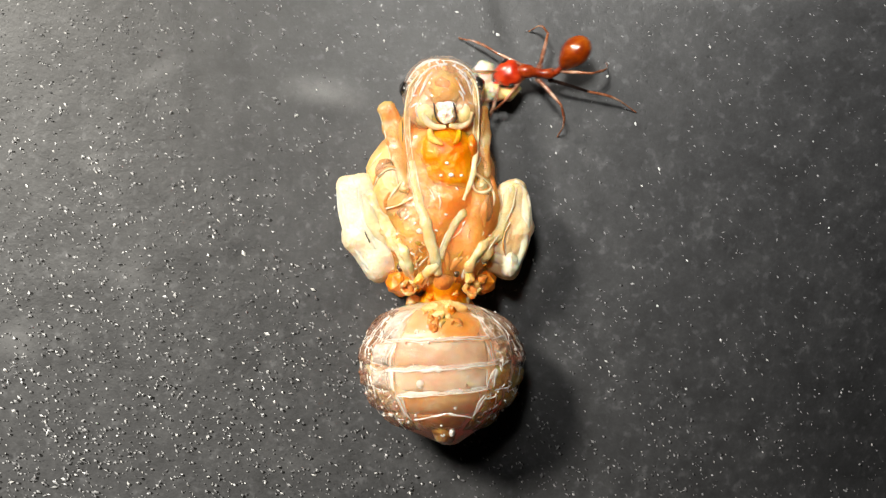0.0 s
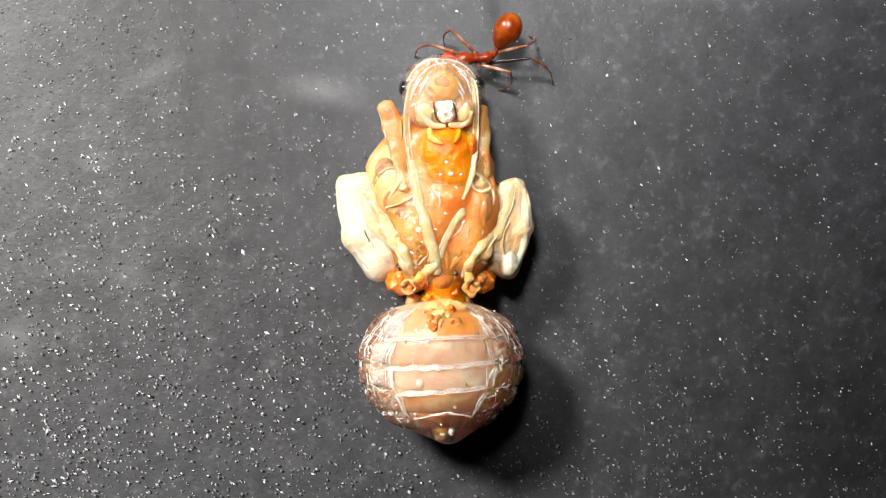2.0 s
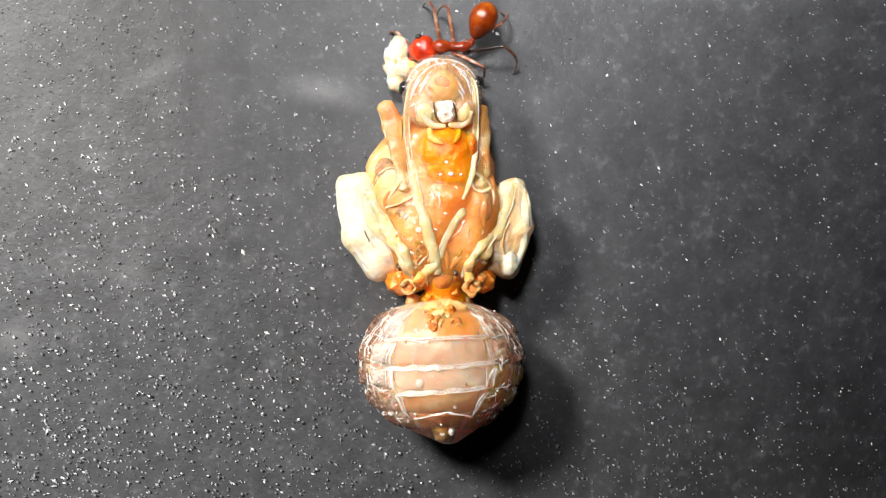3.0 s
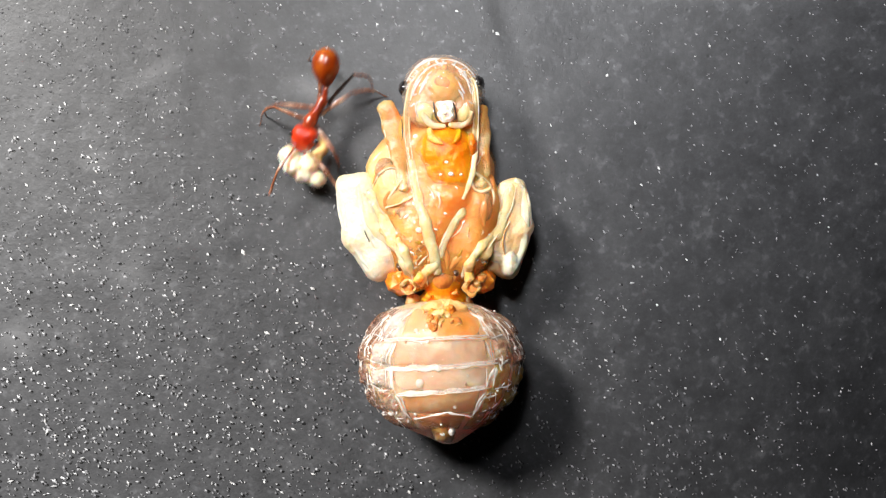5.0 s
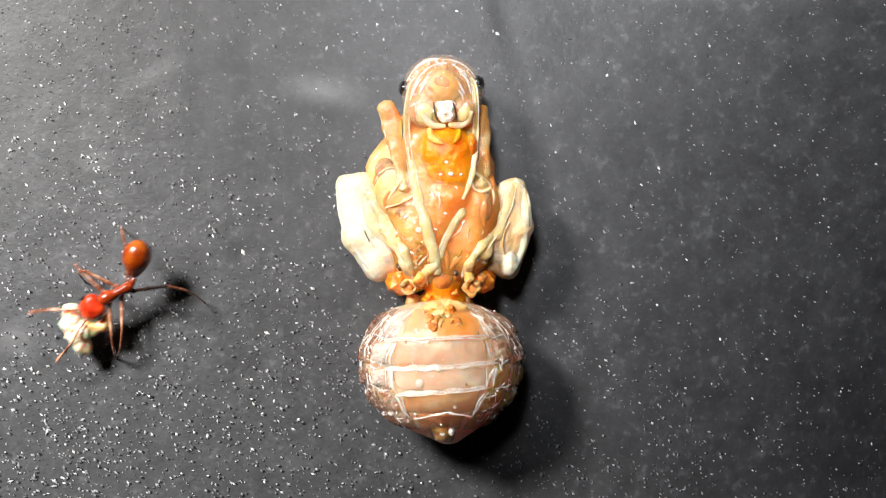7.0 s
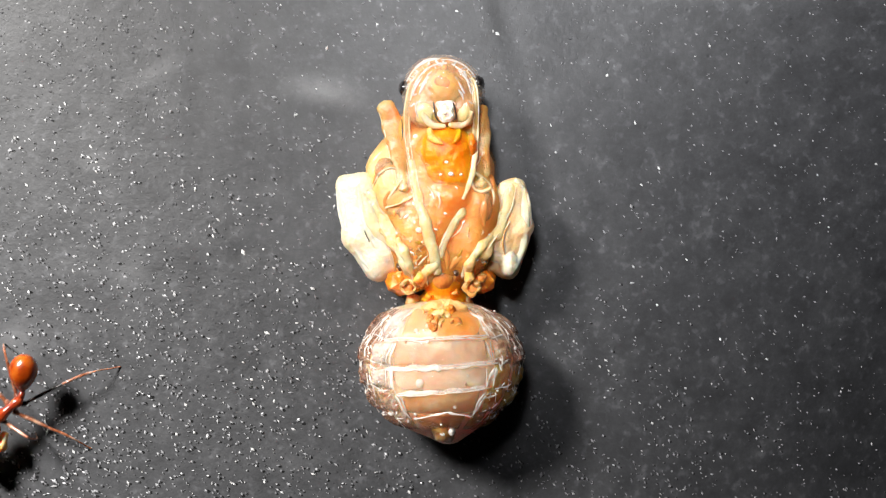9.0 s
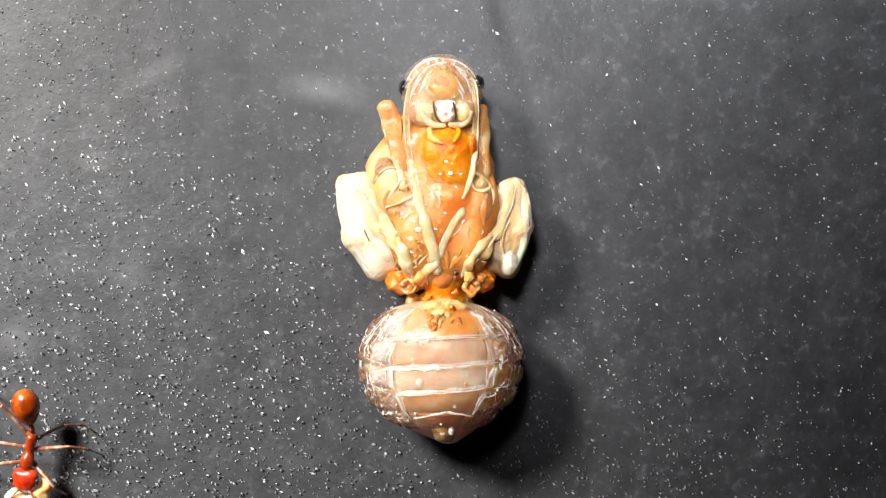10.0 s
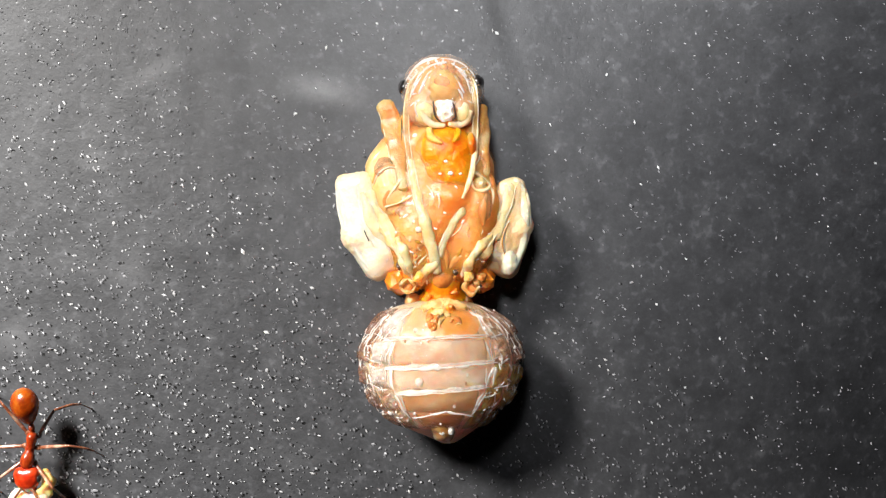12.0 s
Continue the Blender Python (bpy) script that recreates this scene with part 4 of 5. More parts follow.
    # wing pads
    pads = (
        ((-3.436, 0.978, 2.45), [((-4.053, 2.646, 2.5), (-3.634, 0.502, 2.35), R(21), R(24)), ((-3.634, 0.502, 2.35), (-2.779, -0.838, 2.25), R(24), R(23)), ((-3.379, 2.546, 2.6), (-2.477, -0.119, 2.55), R(29), R(28)), ((-2.675, -0.693, 2.4), (-2.003, -0.644, 2.5), R(22), R(14))],
         ((7, ((-3.116, 2.266, 3), (-2.88, 1.322, 3), (-2.314, 0.378, 3), (-1.747, -0.496, 3))), (5, ((-4.274, 2.517, 2.7), (-4.084, 1.33, 2.7), (-3.562, -0.095, 2.7), (-2.85, -1.116, 2.7))), (6, ((-3.534, 2.615, 3.1), (-3.346, 1.437, 3.1), (-2.922, 0.377, 3.1), (-2.309, -0.495, 3.1)))),
         ((2.6, ((-4.425, 2.831, 2.6), (-4.425, 1.927, 2.6), (-4.14, 0.738, 2.6), (-3.569, -0.5, 2.6), (-2.808, -1.309, 2.6))),)),
        ((2.887, 0.859, 2.45), [((3.051, 2.503, 2.5), (3.248, 0.979, 2.4), R(21), R(21)), ((3.248, 0.979, 2.4), (2.731, -0.743, 2.25), R(21), R(23)), ((2.665, 2.403, 2.6), (2.334, 0.071, 2.55), R(18), R(25)), ((2.386, -0.501, 2.45), (1.859, -0.691, 2.5), R(20), R(12))],
         ((6, ((2.806, 2.571, 3.05), (2.689, 1.557, 3.05), (2.311, 0.731, 3.05), (1.981, -0.212, 3.05))), (5, ((3.321, 2.586, 2.75), (3.558, 1.21, 2.75), (3.369, 0.024, 2.75), (2.871, -1.02, 2.75))), (4, ((2.78, 1.154, 3.1), (2.497, 0.495, 3.1), (2.568, -0.33, 3.1), (2.639, -0.872, 3.1)))),
         ((2.4, ((3.045, 3.022, 2.6), (3.474, 2.522, 2.6), (3.688, 1.094, 2.6), (3.426, -0.214, 2.6), (2.95, -1.166, 2.6))),)))
    for c, prims, lines, rims in pads:
        pad = part("wing_pad", lump(c, prims, k=R(16), level=5, wrinkle=0.045, pitch=3.2), CREAM if c[0] < 0 else PEACH, pupa, "folded cream-white wing pad" if c[0] < 0 else "folded peach and cream wing pad")
        for r, pts in lines:
            part("wing_fold", tube(draped(pts, prims, R(16), -0.02), [R(r * 0.6), R(r), R(r), R(r * 0.5)], sides=9, flat=0.5, rough=0.4), CREAM, pad)
        for r, pts in rims:
            part("wing_edge", tube(draped(pts, prims, R(16), -0.05), [R(r * 0.7), R(r), R(r), R(r * 0.6)], sides=8, rough=0.4), CREAM, pad)
    lw, rw = pads[0][1], pads[1][1]
    # paler lobes and margins of the wings, and the honey-tinted skin along their inner edges
    part("wing_lobe", lump((2.702, -0.498, 2.8), [((2.755, -0.594, 2.7), (R(18), R(24), R(20))), ((2.228, -0.261, 2.8), (R(16), R(14), R(16)))], k=R(10), level=4, wrinkle=0.05, pitch=3.5), CREAM, pad)
    part("wing_lobe", tube(draped(((3.084, 2.823, 2.75), (3.369, 2.277, 2.75), (3.464, 1.21, 2.75), (3.321, 0.214, 2.75), (2.942, -0.783, 2.75)), rw, R(16), -0.06), [R(6), R(10), R(9), R(10), R(8)], sides=10, flat=0.5, rough=0.4), CREAM, pad)
    part("wing_lobe", tube(draped(((-3.305, 2.266, 3), (-2.975, 1.322, 3), (-2.502, 0.496, 3), (-1.936, -0.401, 3)), lw, R(16), -0.05), [R(6), R(12), R(13), R(7)], sides=10, flat=0.5, rough=0.5), PEACH, pad)
    # dark tubes paint the shade in the wing creases
    part("crease_shade", tube(draped(((-3.312, 1.01, 3.25), (-3.195, 0.681, 3.25), (-3.077, 0.305, 3.25)), lw, R(16), 0.02), [R(1), R(2.6), R(1)], sides=6, rough=0.4), GROOVE_SHADE, pupa)
    part("crease_shade", tube(draped(((2.795, 1.081, 3.25), (2.561, 0.681, 3.25), (2.49, 0.211, 3.25), (2.608, -0.329, 3.25)), rw, R(16), 0.02), [R(0.8), R(1.6), R(1.6), R(0.8)], sides=6), RUST, pupa)

    # limbs folded on the chest
    skull = [
        ((0, 6.605, 2.3), (R(70), R(58), R(66))),
        ((-0.024, 5.632, 2.45), (R(58), R(34), R(52))),
        ((-0.096, 7.28, 2.1), (R(54), R(34), R(50))),
        ((-0.801, 5.772, 3.1), (R(30), R(28), R(28))),
        ((0.848, 5.772, 3.1), (R(26), R(28), R(28))),
        ((0.024, 6.674, 3.05), (R(42), R(40), R(34)))]
    hk = R(12)
    everything = solid + lw + rw + skull

    def limb(name, pts, radii, mat, lift=0.0, flat=0.6, rough=0.35, edge=None, hold=False):
        laid = draped(pts, everything, ck, lift)
        if hold:
            laid = [(a[0], a[1], max(a[2], b[2])) for a, b in zip(laid, pts)]
        ob = part(name, tube(laid, [R(r) for r in radii], sides=12, count=40, flat=flat, rough=rough), mat, pupa)
        if edge:
            for off in edge:
                part("fold", tube([(p[0] + off * 0.025, p[1], p[2] + 0.035) for p in laid], [R(0.8), R(1.5), R(1.1), R(1.6), R(0.9)], sides=7, count=30, rough=0.9), IVORY, ob)
        return ob

    limb("middle_leg", ((-3.046, 2.25, 3.375), (-2.625, 1.383, 3.375), (-2.015, 0.375, 3.375), (-1.5, -0.586, 3.375), (-1.078, -1.5, 3.375)), (11, 14, 14, 12, 8), STRAW, lift=-0.03, flat=0.3, rough=0.6, edge=(-9,))
    limb("middle_leg", ((2.835, 2.554, 3.375), (2.601, 1.617, 3.375), (2.109, 0.68, 3.375), (1.547, -0.164, 3.375), (1.172, -1.383, 3.375)), (8, 12, 14, 14, 9), STRAW, lift=-0.03, flat=0.3, rough=0.6, edge=(9,))
    limb("foreleg", ((-2.384, 5.936, 2.5), (-2.146, 5.173, 2.5), (-1.955, 4.363, 2.5), (-1.788, 3.552, 2.5), (-1.621, 2.527, 2.5)), (17, 19, 18, 15, 9), VEIL, flat=0.4, edge=(-15, -10), hold=True)
    limb("foreleg", ((1.649, 5.879, 2.375), (1.673, 5.042, 2.375), (1.625, 4.086, 2.375), (1.816, 3.178, 2.375)), (12, 14, 13, 9), VEIL, flat=0.6, hold=True)
    limb("hind_leg", ((-2.283, -1.26, 2.625), (-1.998, -1.546, 2.625), (-1.665, -1.736, 2.625), (-1.094, -1.593, 2.625)), (10, 16, 13, 9), DEEP_AMBER, lift=0.0)
    limb("hind_leg", ((1.95, -1.26, 2.625), (1.76, -1.498, 2.625), (1.474, -1.688, 2.625), (1.094, -1.403, 2.625)), (10, 15, 12, 9), DEEP_AMBER, lift=0.0)
    limb("tibia", ((0.789, 1.554, 3.875), (0.464, 1.044, 3.875), (0.139, 0.394, 3.875), (-0.139, -0.325, 3.875)), (8, 7, 7, 5), STRAW, lift=0.02, flat=0.45, rough=0.5, edge=(-5,))
    limb("tarsus", ((-0.907, -1.489, 3.75), (-0.675, -0.954, 3.75), (-0.279, -0.628, 3.75)), (6, 8, 6), STRAW, rough=0.7, lift=0.08)
    limb("tarsus", ((0.93, -1.651, 3.75), (1, -0.861, 3.75), (1.349, -0.209, 3.75)), (7, 9, 6), STRAW, rough=0.7, lift=0.08)
    limb("tarsus", ((-1.837, 0.372, 3.75), (-1.535, -0.209, 3.75), (-1.303, -0.954, 3.75)), (6, 8, 6), STRAW, rough=0.7, lift=0.12)
    limb("tarsus", ((2, 0.488, 3.75), (1.582, 0.116, 3.75), (1.256, -0.442, 3.75)), (5, 7, 5), STRAW, rough=0.7, lift=0.12)
    limb("scape", ((-0.884, 7.327, 3.75), (-1.303, 6.768, 3.75), (-1.489, 5.838, 3.75), (-1.489, 4.791, 3.75), (-1.349, 3.628, 3.75)), (3, 5, 5.5, 6, 6), VEIL, lift=0.05, flat=0.45, edge=(-4, 4))
    limb("antenna", ((-1.36, 3.70, 3.75), (-1.116, 2.465, 3.75), (-0.814, 1.303, 3.75), (-0.512, 0.256, 3.75), (-0.233, -0.954, 3.75)), (6, 8, 9, 10, 7), STRAW, lift=0.06, flat=0.45, rough=0.5, edge=(-6, 6))
    limb("scape", ((0.884, 7.42, 3.75), (1.256, 6.815, 3.75), (1.372, 5.838, 3.75), (1.349, 4.791, 3.75), (1.326, 3.861, 3.75)), (3, 5, 5.5, 5.5, 5.5), VEIL, lift=0.05, flat=0.45, edge=(-4, 4))
    limb("antenna", ((1.33, 3.92, 3.75), (1.163, 2.907, 3.75), (0.837, 2.07, 3.75)), (5, 5, 2.5), IVORY, lift=0.06, flat=0.45, rough=0.5)
    # knees: angular amber lumps edged with pale skin, and curled foot tips
    def facet(pts, low, rise, mat):
        """A chunky knee, uneven, with a paler skin along part of its edge."""
        c = sum((Vector(q) for q in pts), Vector()) / len(pts)
        size = sum((Vector(q) - c).length for q in pts) / len(pts)
        prims = [((*(c + (Vector(q) - c) * 0.66).to_2d(), q[2] + low * 0.3), (size * 0.36, size * 0.36, abs(low) * 0.45 + rise)) for q in pts]
        ob = part("knee", lump((c.x, c.y, c.z + low * 0.3), prims + [((c.x, c.y, c.z + low * 0.3), (size * 0.7, size * 0.7, abs(low) * 0.5 + rise))], k=0.12, level=2, wrinkle=0.12, pitch=2.6), mat, pupa)
        ob.data.shade_flat()
        for n, (q0, q1) in enumerate(zip(pts, pts[1:])):
            if n % 2 == 0:
                e0, e1 = c + (Vector(q0) - c) * 0.88, c + (Vector(q1) - c) * 0.88
                part("fold", tube([e0, (e0 + e1) / 2 + Vector((0, 0, 0.05)), e1], [R(0.8), R(1.5), R(0.8)], sides=6, rough=0.8), HONEY, ob)
        return ob

    facet(((-2.133, -0.972, 2.8), (-2.465, -1.327, 2.8), (-2.275, -1.801, 2.8), (-1.706, -1.849, 2.8), (-1.185, -1.659, 2.8), (-1.09, -1.209, 2.8), (-1.612, -0.782, 2.8)), -1.2, 0.25, KNEE)
    facet(((1.375, -0.782, 2.8), (1.896, -0.877, 2.8), (2.18, -1.232, 2.8), (2.062, -1.706, 2.8), (1.564, -1.801, 2.8), (1.232, -1.493, 2.8)), -1.2, 0.25, KNEE)
    for pts, m in ((((-2.067, -1.057, 3.25), (-1.691, -0.916, 3.25), (-1.597, -1.292, 3.25), (-1.926, -1.48, 3.25)), KNEE), (((1.454, -1.008, 3.35), (1.829, -1.055, 3.35), (1.735, -1.383, 3.35), (1.454, -1.383, 3.35)), RUST), (((-0.982, -0.865, 3.5), (-0.748, -1.145, 3.5), (-0.935, -1.519, 3.5), (-1.216, -1.286, 3.5)), HONEY), (((0.888, -0.865, 3.5), (1.169, -0.771, 3.5), (1.216, -1.286, 3.5), (0.935, -1.379, 3.5)), HONEY)):
        facet(pts, -0.5, 0.05, m)
    for x, y, _ in ((-1.454, -1.594, 3.35), (1.219, -1.618, 3.35)):
        loop = [(x + rng.uniform(0.20, 0.34) * math.cos(a * 0.785), y + rng.uniform(0.20, 0.32) * math.sin(a * 0.785), 3.2 + rng.uniform(-0.05, 0.12)) for a in range(9)]
        part("claw", tube(loop, [R(3), R(5), R(2.5), R(4.5), R(3.5), R(2.5), R(5), R(3), R(3)], sides=8, rough=0.8), VEIL, pupa)
        part("claw", lump((x, y, 3.05), [((x, y, 3.05), (0.26, 0.24, 0.2))], level=3, wrinkle=0.08, pitch=4), RUST, pupa)
    # thin dark line: shade along the foreleg put into colour
    part("fold", tube(draped(((-1.732, 5.433, 2.75), (-1.684, 4.958, 2.75), (-1.708, 4.484, 2.75)), everything, ck, 0.28), [R(0.6), R(1.4), R(0.6)], sides=6, rough=0.5), GROOVE_SHADE, pupa)

    # head, tucked back, the face up
    head = part("head", lump((-0.048, 6.589, 2.425), skull, k=hk, level=6, wrinkle=0.03, pitch=2.4), VEIL, pupa, "translucent honey-coloured head with black eyes")
    part("film", lump((-0.048, 6.589, 2.425), skull, k=hk, level=6, wrinkle=0.07, pitch=4.6, grow=0.10), HEAD_FILM, head, "clear wrinkled skin")
    dome = [((0.047, 6.614, 3.15), (R(41), R(42), R(36))), ((0, 5.56, 3.1), (R(46), R(24), R(30)))]
    part("face", lump((0.047, 6.273, 3.05), dome, k=R(12), level=5, wrinkle=0.03, pitch=2.5), AMBER, head)
    c = (-0.0, 6.78, 3.60)
    part("spot", lump(c, [(c, (R(21), R(19), R(18)))], level=4, wrinkle=0.03, pitch=4), BROW, head)
    part("labrum", lump((0.11, 5.70, 3.74), [((0.10, 5.95, 3.74), (R(19), R(9), R(7))), ((0.11, 5.56, 3.74), (R(15), R(15), R(7)))], k=R(6), level=5, wrinkle=0.05, pitch=6), LABRUM, head, "ivory upper lip")
    for c, rr in (((-0.72, 5.68, 3.34), (R(22), R(25), R(20))), ((0.84, 5.70, 3.32), (R(20), R(24), R(20)))):
        part("cheek", lump(c, [(c, rr)], level=4, wrinkle=0.04, pitch=3), CHEEK, head)
    face = skull + dome + [((0.07, 5.943, 3.65), (R(22), R(12), R(10))), ((0.093, 5.5, 3.65), (R(15), R(15), R(10)))]
    # raised dark tubes paint the shade of the face's two grooves
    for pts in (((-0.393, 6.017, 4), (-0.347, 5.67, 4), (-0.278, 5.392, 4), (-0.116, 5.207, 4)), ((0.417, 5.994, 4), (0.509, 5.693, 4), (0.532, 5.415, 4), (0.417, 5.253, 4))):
        part("groove_line", tube(draped(pts, face, hk, 0.03), [R(1.0), R(1.7), R(1.6), R(0.9)], sides=8, rough=0.5), GROOVE_SHADE, head)
    for pts in (((-0.833, 5.577, 4), (-0.648, 5.277, 4), (-0.324, 5.091, 4), (0.046, 5.068, 4)), ((1.157, 5.624, 4), (1.018, 5.3, 4), (0.694, 5.115, 4), (0.301, 5.115, 4))):
        part("mandible", tube(draped(pts, face, hk, 0.02), [R(4), R(6), R(6), R(4)], sides=10, flat=0.7, rough=0.3), IVORY, head)
    whole = skull + solid
    part("palp", tube(draped(((-0.558, 4.908, 3.75), (-0.465, 4.605, 3.75), (-0.256, 4.419, 3.75), (-0.047, 4.303, 3.75)), whole, hk, 0.08), [R(5), R(7), R(6), R(3)], sides=10, rough=0.3), HONEY, head)
    part("palp", tube(draped(((0.651, 4.861, 3.75), (0.605, 4.582, 3.75), (0.442, 4.373, 3.75)), whole, hk, 0.08), [R(5), R(6), R(3)], sides=10, rough=0.3), DEEP_AMBER, head)
    c = draped(((0.07, 7.473, 3.55),), skull, hk, 0.0)[0]
    part("ocellus", lump(c, [(c, (R(6), R(6), R(4)))], level=3), RUST, head)
    for c, rr in (((-1.62, 6.77, 2.5), (R(11), R(14), R(20))), ((1.46, 6.97, 2.6), (R(12), R(14), R(20)))):
        part("compound_eye", lump(c, [(c, rr)], level=4, wrinkle=0.03, pitch=4), EYE, head, "glossy black eye")
    # thin wrinkled skin round the crown
    for _ in range(90):
        a = rng.uniform(-0.4, math.pi + 0.4)
        f0 = rng.uniform(0.66, 0.92)
        turn = a + rng.uniform(-0.25, 0.25)
        pts = [((0, 6.533, 2.3)[0] + 1.62 * f * math.cos(a + (turn - a) * f), (0, 6.533, 2.3)[1] + 1.42 * f * math.sin(a + (turn - a) * f)) for f in (f0, f0 + 0.06, f0 + rng.uniform(0.1, 0.2))]
        part("wrinkle", tube(draped(pts, skull, hk, 0.02), [0.012, rng.uniform(0.02, 0.045), 0.012], sides=6, count=6, rough=0.7), rng.choice((SEAM_MILK, SEAM_MILK, RIM, VEIL)), head)
    for r, pts in ((3.4, ((-1.566, 6.998, 2.75), (-1.234, 7.473, 2.75), (-0.759, 7.805, 2.75), (-0.214, 7.947, 2.75))), (3, ((-1.154, 6.853, 3.125), (-0.848, 7.277, 3.125), (-0.377, 7.606, 3.125), (0.141, 7.724, 3.125))), (3.6, ((-0.047, 7.924, 2.75), (0.569, 7.829, 2.75), (1.139, 7.473, 2.75), (1.471, 6.903, 2.75))),
                   (2.6, ((-1.309, 6.335, 3.5), (-1.075, 6.802, 3.5), (-0.888, 7.083, 3.5))), (2.4, ((-0.982, 6.381, 3.5), (-0.795, 6.755, 3.5), (-0.608, 7.083, 3.5))), (3, ((0.656, 7.381, 3.375), (0.984, 7.007, 3.375), (1.172, 6.444, 3.375))), (2, ((-0.842, 6.802, 3.5), (-0.655, 7.129, 3.5), (-0.468, 7.316, 3.5))),
                   (2.4, ((0.514, 7.083, 3.5), (0.701, 6.755, 3.5), (0.888, 6.428, 3.5))), (3, ((-1.7, 6.209, 3), (-1.653, 5.689, 3), (-1.676, 4.934, 3))), (2.6, ((0.377, 7.653, 3.125), (0.848, 7.324, 3.125), (1.083, 6.9, 3.125))), (3, ((-1.165, 7.634, 2.625), (-0.69, 7.919, 2.625), (-0.143, 7.991, 2.625))),
                   (2.2, ((-1.075, 6.101, 3.5), (-1.122, 5.727, 3.5), (-0.982, 5.353, 3.5))), (2, ((0.651, 6.536, 3.75), (0.791, 6.35, 3.75), (0.837, 6.164, 3.75))), (3, ((1.234, 6.666, 2.75), (1.471, 6.287, 2.75), (1.566, 5.812, 2.75)))):
        part("fold", tube(draped(pts, skull, hk, 0.03), [R(r * 0.5), R(r * 0.8), R(r * 0.5)], sides=7, count=18, rough=0.9), SEAM_MILK, head)


build_pupa()


# ---- the worker ant ----
NECK, WAIST = Vector((0.76, 0, 1.08)), Vector((-0.80, 0, 1.02))
LIFT = 0.7  # how high the legs hold the body over its crouch
FEMUR = {"front": 1.45, "middle": 1.55, "hind": 1.85}
SHIN = {"front": 2.05, "middle": 2.15, "hind": 2.60}
HIPS = {"front": (0.48, 0.20, 0.86), "middle": (-0.12, 0.22, 0.80), "hind": (-0.62, 0.20, 0.82)}


def build_ant():
    ant = thing("worker_ant")
    tagged(ant, label="small rust-red worker ant with long legs carrying a pale scrap", category="ant")
    part("mesosoma", lump((0, 0, 1.05), [
        ((0.42, 0, 1.10), (0.42, 0.30, 0.32)),
        ((-0.05, 0, 1.02), (0.40, 0.20, 0.24)),
        ((-0.52, 0, 1.02), (0.32, 0.24, 0.29))], k=0.10, level=4, wrinkle=0.015, pitch=4), ANT_RED, ant)

    gaster = part("gaster", lump((-1.22, 0, 0.18), [((-1.36, 0, 0.20), (0.72, 0.60, 0.56)), ((-0.84, 0, 0.10), (0.46, 0.32, 0.32))], k=0.25, level=4, wrinkle=0.01), ANT_GASTER, ant, "glossy rust-brown egg-shaped gaster")
    part("petiole", lump((-0.18, 0, 0.02), [((-0.20, 0, 0.06), (0.17, 0.13, 0.17)), ((0.02, 0, 0.0), (-0.56, 0, 0.03), 0.085, 0.12)], k=0.06, level=3), ANT_RED, gaster)
    head = part("head", lump((0.52, 0, 0.0), [
        ((0.48, 0, 0.02), (0.52, 0.55, 0.36)),
        ((0.22, 0.26, 0.02), (0.26, 0.28, 0.26)),
        ((0.22, -0.26, 0.02), (0.26, 0.28, 0.26)),
        ((0.86, 0, -0.06), (0.24, 0.34, 0.22))], k=0.12, level=4, wrinkle=0.012, pitch=4), ANT_HEAD, ant)
    part("neck", tube([(-0.10, 0, 0), (0.12, 0, 0)], [0.13], sides=10), ANT_RED, head)
    feelers = []
    for side in (-1, 1):
        part("eye", lump((0.46, side * 0.55, 0.12), [((0.46, side * 0.55, 0.12), (0.16, 0.11, 0.15))], level=3), EYE, head, "black bead-like eye")
        part("mandible", tube([(0.98, side * 0.24, -0.10), (1.16, side * 0.24, -0.13), (1.32, side * 0.12, -0.15), (1.36, side * 0.02, -0.16)], [0.11, 0.11, 0.07, 0.03], sides=10, flat=0.6), ANT_HEAD, head)
        bm = tube([(0, 0, 0), (0.6, 0.0, 0.16), (1.25, 0, 0.20)], [0.055, 0.05, 0.07], sides=8)
        tube([(1.28, 0, 0.20), (1.75, side * -0.12, 0.02), (2.35, side * -0.30, -0.25)], [0.05, 0.055, 0.075], sides=8, count=14, rough=0.2, bm=bm)
        f = part("antenna", bm, ANT_LEG, head)
        f.location = Vector((0.84, side * 0.20, 0.14)) * MM
        feelers.append((side, f))

    legs = []
    for pair in ("front", "middle", "hind"):
        l1, l2 = FEMUR[pair], SHIN[pair]
        for side in (1, -1):
            bm = lump((0.08, 0, 0), [((0.05, 0, 0.0), (0.20, 0.13, 0.14))], level=2)
            tube([(0.10, 0, 0), (l1 * 0.45, 0, 0.02), (l1, 0, 0)], [0.075, 0.085, 0.055], sides=9, bm=bm)
            femur = part("femur", bm, ANT_DARK if pair == "hind" and side == 1 else ANT_LEG, ant)
            # shin: tibia and a jointed foot that droops to the ground at the tip
            sh = 0.12 * l2
            bm = tube([(0, 0, 0), (l2 * 0.30, 0, sh), (l2 * 0.56, 0, sh * 1.1)], [0.055, 0.062, 0.045], sides=8)
            tube([(l2 * 0.57, 0, sh * 1.1), (l2 * 0.70, 0, sh * 0.8)], [0.036, 0.034], sides=7, bm=bm)
            for a, b in ((0.71, 0.79), (0.80, 0.86), (0.87, 0.93)):
                tube([(l2 * a, 0, sh * (0.8 - (a - 0.7) * 2.4)), (l2 * b, 0, sh * (0.8 - (b - 0.7) * 2.4))], [0.030, 0.034], sides=7, bm=bm)
            tube([(l2 * 0.94, 0, sh * 0.22), (l2, 0, 0.03)], [0.034, 0.042], sides=7, bm=bm)
            shin = part("shin", bm, ANT_LEG, femur)
            legs.append((pair, side, femur, shin))
